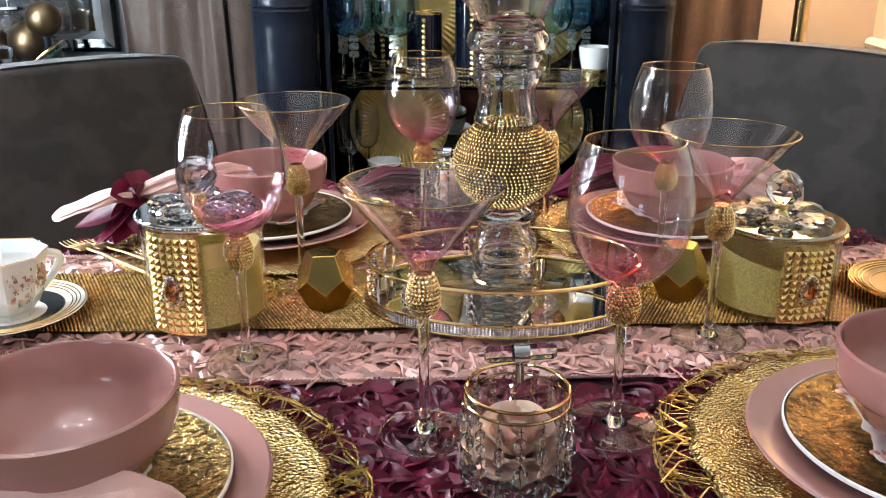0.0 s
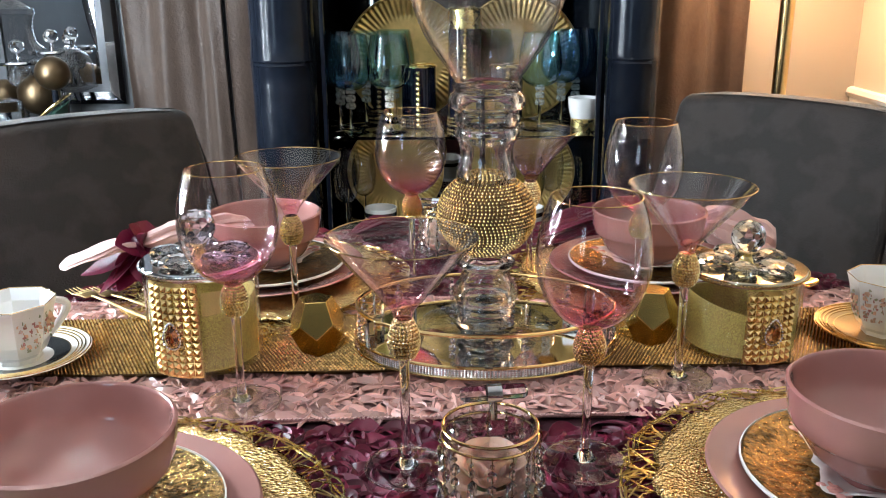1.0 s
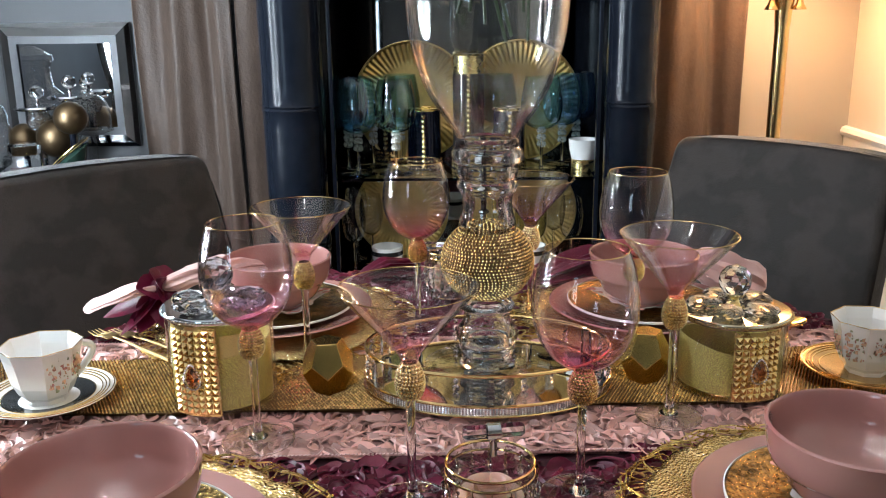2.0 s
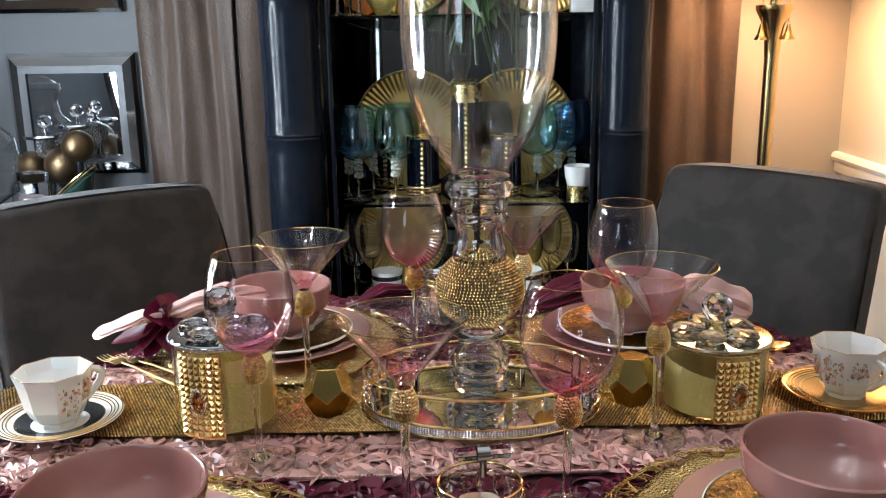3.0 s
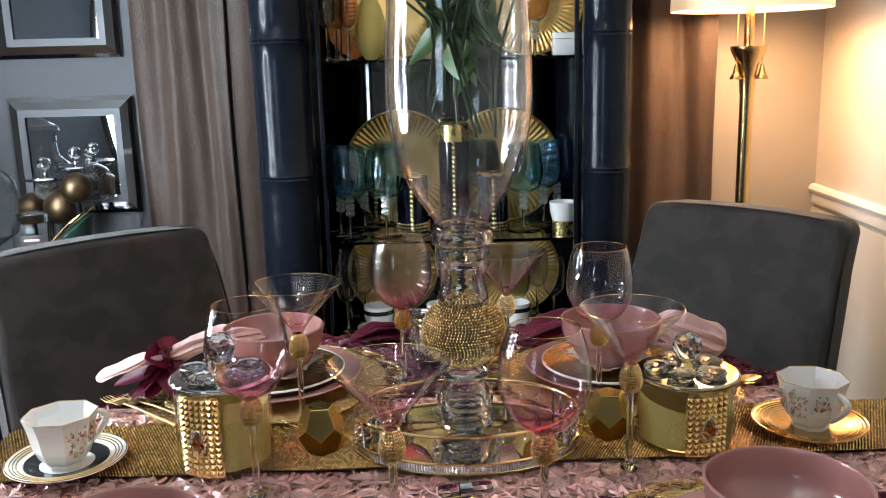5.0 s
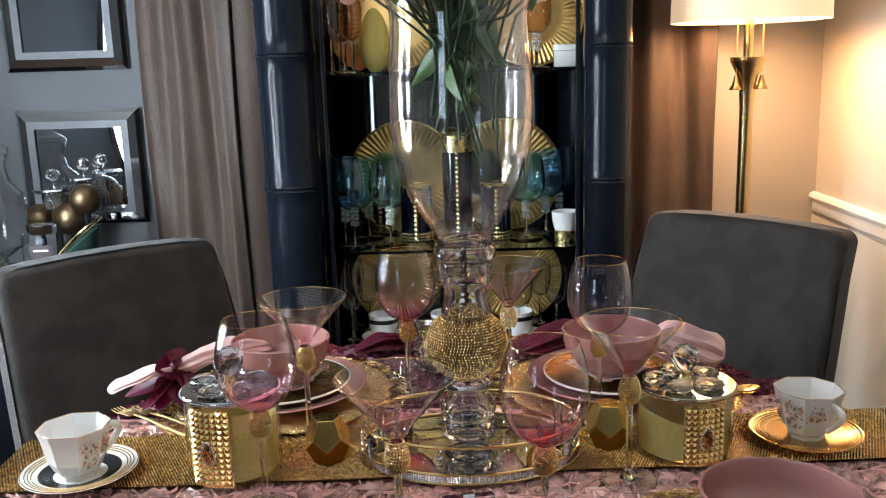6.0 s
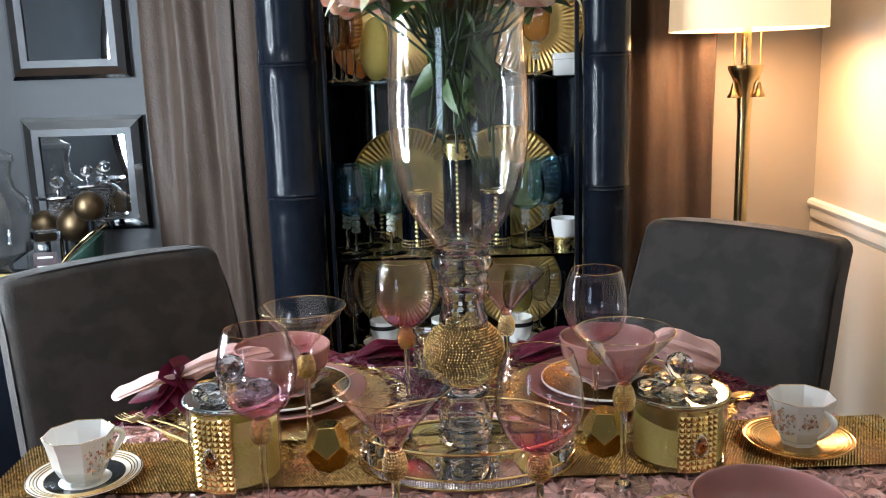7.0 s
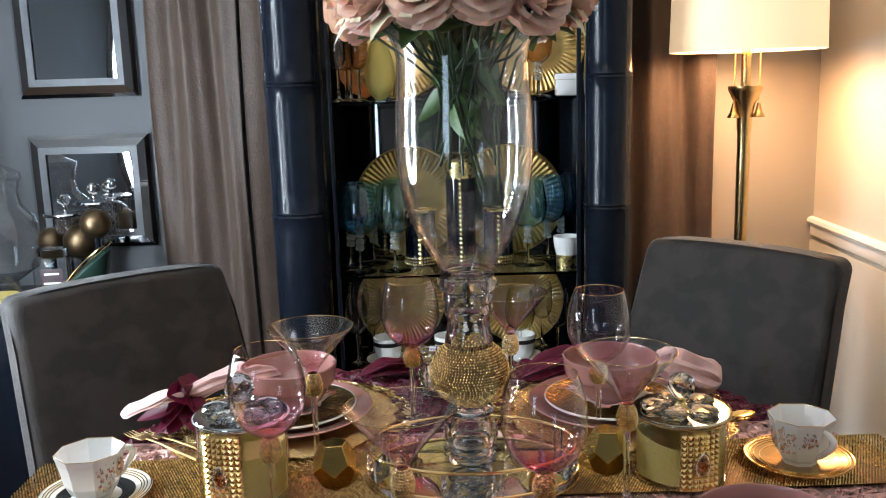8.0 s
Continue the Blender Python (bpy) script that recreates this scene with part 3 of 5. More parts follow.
def stem_glass(m, kind):
    wine = kind == "wine"
    label = "pink ombre wine glass with gold rim and jewelled stem" if wine else "pink ombre martini glass with gold rim and jewelled stem"
    c = thing("wine_glass" if wine else "martini_glass", m, label, "glass", "pink stemmed glasses on the table")
    k0, k1 = (0.096, 0.128) if wine else (0.106, 0.141)
    fr = 0.038 if wine else 0.036
    part("foot", Geo().lathe([(0, 0.0), (fr, 0.0), (fr + 0.0004, 0.0008), (fr, 0.0016), (fr * 0.7, 0.0028), (0.011, 0.0048), (0, 0.0050)], 48), THIN, c, "clear glass foot")
    part("foot_edge", Geo().tube([(fr * math.cos(a), fr * math.sin(a), 0.0012) for a in (2 * math.pi * i / 56 for i in range(56))], 0.0011, 8, closed=True), CLEAR, c, "rounded glass edge")
    part("stem", Geo().lathe([(0, 0.0046), (0.0105, 0.0049), (0.0065, 0.0080), (0.0048, 0.013), (0.0042, 0.022), (0.0040, 0.05), (0.0046, k0 - 0.004), (0.006, k0), (0, k0)], 32), CLEAR, c, "clear glass stem")
    part("knot", Geo().lathe([(0, k0), (0.006, k0), (0.0095, k0 + 0.006), (0.0122, (k0 + k1) / 2), (0.0105, k1 - 0.008), (0.007, k1), (0, k1)], 20), BRASS, c, "gold rhinestone knot")
    g = Geo()
    egg_beads(g, k0, k1, 0.0130, 11, 0.0065)
    part("stone_covering", g, STRASS, c, "tiny gold stones", smooth=False, kind="stuff")
    if wine:
        out = [(0.0, k1), (0.007, k1 + 0.0005), (0.016, k1 + 0.004), (0.030, k1 + 0.014), (0.0405, k1 + 0.029), (0.0468, k1 + 0.047), (0.0478, k1 + 0.060), (0.0465, k1 + 0.078), (0.0425, k1 + 0.098), (0.0372, k1 + 0.113)]
        inn = [(r - 0.0011, z + 0.0003) for r, z in out[:0:-1]] 
        inn = [(r, z) if i < 7 else (r, z + 0.002) for i, (r, z) in enumerate(inn)]
        rim_r, rim_z = 0.0368, k1 + 0.1135
    else:
        out = [(0.0, k1), (0.0075, k1 + 0.001), (0.0105, k1 + 0.008), (0.017, k1 + 0.016), (0.029, k1 + 0.031), (0.0468, k1 + 0.051), (0.0626, k1 + 0.070)]
        inn = [(r - 0.0013, z + 0.0004) for r, z in out[:1:-1]] + [(0.006, k1 + 0.013)]
        rim_r, rim_z = 0.0620, k1 + 0.0705
    part("bowl", Geo().lathe(curve(out, 3) + curve(inn + [(0.0, k1 + (0.003 if wine else 0.0125))], 3), 72), PINK_WINE if wine else PINK_MARTINI, c, "pink tinted bowl")
    part("rim", Geo().tube([(rim_r * math.cos(a), rim_r * math.sin(a), rim_z) for a in (2 * math.pi * i / 64 for i in range(64))], 0.00042, 6, closed=True), GOLD, c, "thin gold rim")
    return c


wine = stem_glass(pose(-0.182, 0.783, TABLE), "wine")
martini = stem_glass(pose(-0.010, 0.658, TABLE), "martini")
for x, y in ((0.147, 0.668), (-0.024, 1.145), (0.267, 1.045)):
    copy_thing(wine, pose(x, y, TABLE, 0, 0, 37 * x * 50))
for x, y in ((0.270, 0.836), (-0.161, 0.990), (0.140, 1.168)):
    copy_thing(martini, pose(x, y, TABLE, 0, 0, 41 * x * 50))


# ---- place settings ----
def bowl_profile(r, h, t=0.004):
    out = [(0.0, 0.004), (0.030, 0.004), (0.032, 0.0), (0.037, 0.0), (0.038, 0.005), (0.055, 0.016), (r * 0.86, 0.036), (r * 0.95, h * 0.62), (r, h)]
    inn = [(r - 0.0015, h + 0.0012), (r - t, h - 0.001), (r * 0.955 - t, h * 0.66), (r * 0.86 - t, 0.035), (0.047, 0.0195), (0.024, 0.0115), (0, 0.0095)]
    return out[:5] + curve(out[5:], 4) + curve(inn, 4)


def plate_profile(r, lip=0.017, t=0.004):
    return [(0, 0.003), (r * 0.60, 0.003), (r * 0.61, 0.0), (r * 0.65, 0.0), (r * 0.67, 0.004), (r * 0.80, lip * 0.55), (r - 0.002, lip), (r, lip + 0.0015), (r - 0.002, lip + 0.003), (r * 0.80, lip * 0.55 + t), (r * 0.66, 0.004 + t), (0, 0.003 + t)]


def charger_geo(R, z):
    """A scalloped metal charger with a wavy lip and beaten rings."""
    g = Geo()
    n = 240

    def fn(u, v):
        a = u * 2 * math.pi
        k = v * 2 if v < 0.5 else 2 - v * 2
        under = v >= 0.5
        sc = 1 + 0.042 * abs(math.sin(9 * a)) ** 0.7 * k ** 3 + 0.006 * math.sin(23 * a) * k ** 4
        r = R * k * sc
        rip = 0.0015 * math.sin(r * 900 + 2.4 * math.sin(5 * a)) * (1 if k > 0.55 else 0.2)
        zz = 0.002 + 0.004 * max(0, (k - 0.6) / 0.4) ** 2 + (0 if under else 0.002 + rip)
        return (r * math.cos(a), r * math.sin(a), z + zz)
    return g.sheet(fn, n, 61, closed_u=True)


def wire_ring(R0, R1, z, seed):
    g, rnd = Geo(), random.Random(seed)
    for rr in (R0, R1 - 0.002):
        for w in range(3):
            ph = rnd.uniform(0, 6)
            g.tube([((rr + 0.0045 * math.sin(11 * a + ph) + rnd.uniform(-0.002, 0.002)) * math.cos(a), (rr + 0.0045 * math.sin(11 * a + ph)) * math.sin(a), z + 0.003 + 0.003 * math.sin(17 * a + ph)) for a in (2 * math.pi * i / 90 for i in range(90))], 0.0010, 5, closed=True)
    for i in range(250):
        a = 2 * math.pi * i / 250 + rnd.uniform(-0.03, 0.03)
        b = a + rnd.uniform(0.05, 0.26) * rnd.choice((-1, 1))
        r0, r1 = R0 - rnd.uniform(0, 0.02), R1 + rnd.uniform(-0.004, 0.006)
        mid = (a + b) / 2 + rnd.uniform(-0.05, 0.05)
        rm = (r0 + r1) / 2 + rnd.uniform(-0.006, 0.008)
        g.tube([(r0 * math.cos(a), r0 * math.sin(a), z + rnd.uniform(0.0, 0.004)), (rm * math.cos(mid), rm * math.sin(mid), z + rnd.uniform(0.003, 0.010)), (r1 * math.cos(b), r1 * math.sin(b), z + rnd.uniform(0.001, 0.006))], 0.00085, 4)
    return g


def square_dish(g, half, z):
    """A small dish with four drawn-out wavy corners."""
    def fn(u, v):
        a = u * 2 * math.pi
        k = v * 2 if v < 0.5 else 2 - v * 2
        top = 0.0025 if v < 0.5 else 0.0
        r = half * k * (1 + 0.50 * (0.5 + 0.5 * math.cos(4 * a)) ** 3 + 0.025 * math.cos(16 * a))
        return (r * math.cos(a), r * math.sin(a), z + top + 0.012 * k ** 3 + 0.003 * math.cos(4 * a) * k ** 4)
    return g.sheet(fn, 128, 25, closed_u=True)


def setting(x, y, turn, seed):
    m = pose(x, y, TABLE, 0, 0, turn)
    w = thing("wire_mat", m, "round mat of tangled gold wire under the charger", "place mat", "gold wire mats")
    part("wire_tangle", wire_ring(0.166, 0.203, -0.002, seed), SATIN_GOLD, w, kind="stuff")
    c = thing("charger_plate", pose(x, y, TABLE + 0.003, 0, 0, turn), "hammered gold charger plate with a scalloped edge", "plate", "gold chargers on the table")
    part("disc", charger_geo(0.172, 0.0), HAMMERED, c, smooth="all")
    p = thing("dinner_plate", pose(x, y, TABLE + 0.0075, 0, 0, turn), "glossy dusty pink dinner plate on a gold charger", "plate", "pink dinner plates")
    part("dish", Geo().lathe(plate_profile(0.136), 96), PINK_CHINA, p)
    s = thing("salad_plate", pose(x, y, TABLE + 0.0165, 0, 0, turn), "gold foil salad plate with a thin white rim", "plate", "gold salad plates")
    part("dish", Geo().lathe(plate_profile(0.108, 0.012), 96), FOIL, s)
    part("rim", Geo().lathe([(0.1076, 0.0118), (0.1090, 0.0125), (0.1090, 0.0148), (0.1076, 0.0156)], 96, loop=True), WHITE_CHINA, s, "white rim")
    q = thing("square_dish", pose(x, y, TABLE + 0.0235, 0, 0, turn + 50), "small white porcelain dish with pointed floral corners", "dish", "small dishes under the bowls")
    part("dish", square_dish(Geo(), 0.052, 0.0), WHITE_CHINA, q)
    for k in range(4):
        fl = Geo()
        r2 = random.Random(k + seed)
        for _ in range(9):
            a = k * math.pi / 2 + r2.uniform(-0.16, 0.16)
            rr = r2.uniform(0.060, 0.078)
            fl.lathe([(0, 0.0012), (r2.uniform(0.002, 0.004), 0.0006), (0.004, 0.0)], 7, m=pose(rr * math.cos(a), rr * math.sin(a), 0.0105 + (rr - 0.06) * 0.3))
        part("flower_print", fl, FLORAL_RED, q, "printed red flowers")
    b = thing("soup_bowl", pose(x, y, TABLE + 0.0275, 0, 0, turn), "glossy dusty pink soup bowl stacked on plates", "bowl", "pink soup bowls")
    part("bowl", Geo().lathe(bowl_profile(0.0790, 0.073), 96), PINK_CHINA, b)


for i, (x, y, turn) in enumerate(SETTINGS):
    setting(x, y, turn, 20 + i)

# ---- tray and vase ----
TX, TY = 0.069, 0.932
tray = thing("mirrored_tray", pose(TX, TY, ON_RUN - 0.001), "oval gold and crystal footed tray under the vase", "tray")
A, B = 0.150, 0.104


def oval(r, z, n=96):
    return [((A + r) * math.cos(a), (B + r) * math.sin(a), z) for a in (2 * math.pi * i / n for i in range(n))]


def oval_band(r0, z0, r1, z1, n=96):
    g, v, f = Geo(), [], []
    for r, z in ((r0, z0), (r1, z0), (r1, z1), (r0, z1)):
        v += oval(r, z, n)
    for q in range(4):
        w = (q + 1) % 4
        f += [(q * n + i, q * n + (i + 1) % n, w * n + (i + 1) % n, w * n + i) for i in range(n)]
    return g.add(v, f)


part("base_band", oval_band(-0.004, 0.001, 0.0, 0.0125), CHROME, tray)
part("lower_ring", Geo().tube(oval(0.0, 0.0135), 0.0018, 8, closed=True), GOLD, tray)
part("lower_ring", Geo().tube(oval(0.001, 0.0015), 0.0015, 8, closed=True), GOLD, tray)
part("upper_ring", Geo().tube(oval(-0.002, 0.049), 0.0022, 8, closed=True), GOLD, tray)
g = Geo()
for row in range(4):
    for i in range(260):
        a = 2 * math.pi * i / 260
        g.add([(-0.0011, 0, -0.0011), (0.0011, 0, -0.0011), (0.0011, 0, 0.0011), (-0.0011, 0, 0.0011), (0, -0.0012, 0)], [(0, 1, 4), (1, 2, 4), (2, 3, 4), (3, 0, 4)],
              pose((A + 0.0006) * math.cos(a), (B + 0.0006) * math.sin(a), 0.0035 + row * 0.0025, 0, 0, math.degrees(math.atan2(math.sin(a) * A, math.cos(a) * B)) + 90))
part("crystal_strip", g, SILVER_STRASS, tray, "four rows of silver rhinestones", smooth=False, kind="stuff")
g = Geo()
n = 96
g.add(oval(-0.005, 0.010, n) + oval(-0.005, 0.0125, n), [tuple(range(n - 1, -1, -1)), tuple(range(n, 2 * n))] + [(i, (i + 1) % n, n + (i + 1) % n, n + i) for i in range(n)])
part("floor_pane", g, TRAY_MIRROR, tray, "mirrored tray floor")
for i in range(6):
    a = math.pi / 2 + i * math.pi / 3
    px, py = (A - 0.002) * math.cos(a), (B - 0.002) * math.sin(a)
    part("crystal_post", Geo().lathe([(0, 0.014), (0.006, 0.014), (0.007, 0.03), (0.006, 0.047), (0, 0.047)], 4, m=pose(px, py, 0, 0, 0, math.degrees(a) + 45)), CRYSTAL, tray, "square faceted crystal post", smooth=False)
for i in range(12):
    a = (i + 0.5) * math.pi / 6
    px, py = (A - 0.002) * math.cos(a), (B - 0.002) * math.sin(a)
    g = Geo()
    for k, rr in enumerate((0.0035, 0.005, 0.0045, 0.003)):
        g.ico(rr, 1, pose(px, py, 0.043 - k * 0.0085) @ Matrix.Diagonal((1, 0.6, 1, 1)))
    part("crystal_drop", g, CRYSTAL, tray, "hanging faceted crystals", smooth=False)

VZ = ON_RUN + 0.0118
vase = thing("vase", pose(TX, TY, VZ), "tall clear glass hurricane vase with gold rhinestone ball stem", "vase")


def shell(prof, t):
    return prof + [(max(0.0, r - t), z) for r, z in prof[::-1]]


z = VZ
low = [(0, 0.0), (0.080, 0.0), (0.081, 0.004), (0.079, 0.0095), (0.060, 0.0115), (0.034, 0.0140), (0.0300, 0.020), (0.0295, 0.026), (0.0330, 0.031), (0.0345, 0.036), (0.0335, 0.040), (0.0365, 0.045), (0.0380, 0.051), (0.0355, 0.058), (0.0300, 0.066), (0.0278, 0.074), (0.0285, 0.080), (0.0325, 0.084), (0.0330, 0.088), (0.0295, 0.092), (0.020, 0.098), (0.0, 0.098)]
part("foot", Geo().lathe([(0, 0.0), (0.080, 0.0), (0.081, 0.004), (0.079, 0.0085), (0.060, 0.0105), (0.030, 0.0115), (0, 0.0115)], 64), THIN, vase, "wide clear glass foot")
part("stem", Geo().lathe(curve(low[5:-2], 3) + [(0.024, 0.095)] + [(r - 0.008, zz) for r, zz in low[-3:4:-1]], 64), CLEAR, vase, "turned clear glass stem")
bz = 0.9195 - z
part("ball", Geo().lathe([(0.0538 * math.sin(math.pi * k / 24), -0.0472 * math.cos(math.pi * k / 24)) for k in range(25)], 48, m=pose(0, 0, bz)), DARK_MESH, vase, "bronze ball")
g = Geo()
rows = 40
for k in range(rows):
    th = math.pi * (k + 0.5) / rows
    r, zz = 0.0545 * math.sin(th), 0.0480 * math.cos(th)
    cnt = max(6, int(2 * math.pi * r / 0.0042))
    for i in range(cnt):
        a = 2 * math.pi * (i + 0.5 * (k % 2)) / cnt
        g.ico(0.0018, 1, pose(r * math.cos(a), r * math.sin(a), bz + zz))
part("stone_covering", g, BALL_STRASS, vase, "rows of gold rhinestones", smooth=False, kind="stuff")
nk = [(0.0, 0.958), (0.0330, 0.958), (0.0332, 0.968), (0.0305, 0.978), (0.0290, 0.989), (0.0300, 0.999), (0.0335, 1.005), (0.0355, 1.010), (0.0345, 1.015), (0.0322, 1.018), (0.0345, 1.022), (0.0358, 1.027), (0.0345, 1.032), (0.0352, 1.036), (0.0405, 1.040), (0.0420, 1.046), (0.0400, 1.052), (0.0358, 1.056), (0.0370, 1.061), (0.0345, 1.066)]
up = [(0.040, 1.075), (0.055, 1.096), (0.0680, 1.117), (0.0795, 1.147), (0.0875, 1.180), (0.0908, 1.213), (0.0915, 1.240), (0.0905, 1.280), (0.0870, 1.325), (0.0868, 1.350), (0.092, 1.370), (0.101, 1.385), (0.109, 1.392)]
part("neck", Geo().lathe([(r, zz - z) for r, zz in curve(nk[1:], 3)] + [(0.030, 1.067 - z)] + [(r - 0.008, zz - z) for r, zz in nk[-2:0:-1]], 96, loop=True), CLEAR, vase, "ringed clear glass neck")
part("bowl", Geo().lathe([(r, zz - z) for r, zz in curve([(0.0351, 1.0662)] + up, 3) + curve([(r - 0.003, zz) for r, zz in up[::-1]] + [(0.0321, 1.0665)], 3)], 96), VASE_GLASS, vase, "clear flared glass bowl")


# ---- bouquet in the vase ----
bouquet = thing("bouquet", pose(TX, TY, VZ), "bouquet of blush roses and cream lilies with green leaves", "flowers")


def rose_geo(g, m, size, seed):
    """Overlapping cupped petals round a closed heart."""
    rnd = random.Random(seed)
    for ring, (cnt, r, h, tilt) in enumerate(((3, 0.08, 0.80, 2), (4, 0.18, 0.86, 9), (5, 0.32, 0.84, 18), (6, 0.48, 0.76, 30), (7, 0.66, 0.64, 46), (8, 0.82, 0.50, 66))):
        for i in range(cnt):
            a = 360 * (i + 0.5 * (ring % 2)) / cnt + rnd.uniform(-9, 9)
            wd = (0.30 + 0.28 * r / 0.8 * 1.5) * size
            pts = []
            for u in range(11):
                for v in range(7):
                    uu, vv = u / 5 - 1, v / 6
                    px = uu * wd * (0.45 + 0.75 * math.sin(math.pi * min(1, vv * 0.62 + 0.1)))
                    curl = -0.16 * max(0, vv - 0.7) / 0.3 * (0.4 + r)
                    cup = (uu * uu) * (0.20 + 0.12 * r)
                    py = r * 0.5 - cup - curl + 0.03 * math.sin(6 * uu + seed + i) * vv
                    pz = vv * h * (1 - 0.16 * uu * uu)
                    pts.append((px, -py * size, pz * size))
            mm = m @ pose(0, 0, 0, 0, 0, a) @ pose(0, -r * 0.12 * size, 0, tilt, 0, 0)
            g.add(pts, [(p * 7 + q, p * 7 + 7 + q, p * 7 + 8 + q, p * 7 + 1 + q) for p in range(10) for q in range(6)], mm)


def leaf_geo(g, m, length, width, bend=0.25):
    pts = []
    for u in range(15):
        t = u / 14
        w = width * math.sin(math.pi * t ** 0.72) ** 0.85 * (1 + 0.05 * (u % 2))
        for v in (-1, -0.5, 0, 0.5, 1):
            pts.append((v * w, t * length, 0.25 * abs(v) * w - bend * length * t * t))
    g.add(pts, [(a * 5 + b, a * 5 + 5 + b, a * 5 + 6 + b, a * 5 + 1 + b) for a in range(14) for b in range(4)], m)


rnd = random.Random(12)
heads = []
for ring, (cnt, rad, zz, tilt) in enumerate(((12, 0.160, 1.428, 74), (10, 0.132, 1.495, 52), (7, 0.088, 1.540, 32), (4, 0.042, 1.568, 12))):
    for i in range(cnt):
        a = 2 * math.pi * (i + 0.35 * ring) / cnt + 0.18
        heads.append((rad * (1 + rnd.uniform(-0.06, 0.08)) * math.cos(a), rad * math.sin(a), zz - z + rnd.uniform(-0.008, 0.010), tilt + rnd.uniform(-9, 9), math.degrees(a), ring))
for k, (x, y, zz, tilt, a, ring) in enumerate(heads):
    front = ring == 0 and -150 < (a if a < 180 else a - 360) < -30
    g = Geo()
    rose_geo(g, pose(x, y, zz - (0.008 if front else 0), 0, 0, a - 90) @ pose(0, 0, 0, -tilt, 0, 0) @ pose(0, 0, -0.022), 0.050, k)
    rose = part("rose", g, ROSE, bouquet, smooth="all")
    ex, ey, ez = rnd.uniform(-0.045, 0.045), rnd.uniform(-0.045, 0.045), rnd.uniform(1.17, 1.25) if k % 3 == 0 else rnd.uniform(1.27, 1.33)
    part("stem", Geo().tube([(x * 0.9, y * 0.9, zz - 0.02), (x * 0.40 + 0.2 * ex, y * 0.40 + 0.2 * ey, 1.345 - z), (x * 0.15 + 0.5 * ex, y * 0.15 + 0.5 * ey, (1.345 + ez) / 2 - z), (ex, ey, ez - z)], 0.0020, 6), STEM, rose)
for k in range(12):
    a = 2 * math.pi * k / 12 + rnd.uniform(-0.1, 0.1)
    g = Geo()
    leaf_geo(g, pose(0.092 * math.cos(a), 0.092 * math.sin(a), 1.385 - z, 0, 0, math.degrees(a) - 90) @ pose(0, 0, 0, rnd.uniform(-25, 10), rnd.uniform(-30, 30), rnd.uniform(-40, 40)), rnd.uniform(0.042, 0.058), 0.020, 0.35)
    part("leaf", g, LEAF, bouquet, smooth="all")
for k in range(64):
    a = rnd.uniform(0, 6.28)
    r0 = rnd.uniform(0.004, 0.032)
    g = Geo()
    leaf_geo(g, pose(r0 * math.cos(a), r0 * math.sin(a), rnd.uniform(1.285, 1.375) - z, 0, 0, rnd.uniform(0, 360)) @ pose(0, 0, 0, rnd.choice((rnd.uniform(-86, -52), rnd.uniform(48, 80))), rnd.uniform(-50, 50), 0), rnd.uniform(0.045, 0.075), rnd.uniform(0.009, 0.016), 0.25)
    part("leaf", g, LEAF, bouquet, smooth="all")
for a in (205, 232, 330):
    g = Geo()
    for k in range(6):
        leaf_geo(g, pose(0.128 * math.cos(radians(a)), 0.128 * math.sin(radians(a)), 1.405 - z, 0, 0, a - 90) @ pose(0, 0, 0, -55, 0, 0) @ pose(0, 0, 0, 0, 0, k * 60) @ pose(0, 0, 0, 35, 0, 0), 0.055, 0.014, 0.4)
    part("lily", g, LILY, bouquet, "cream lily", smooth="all")


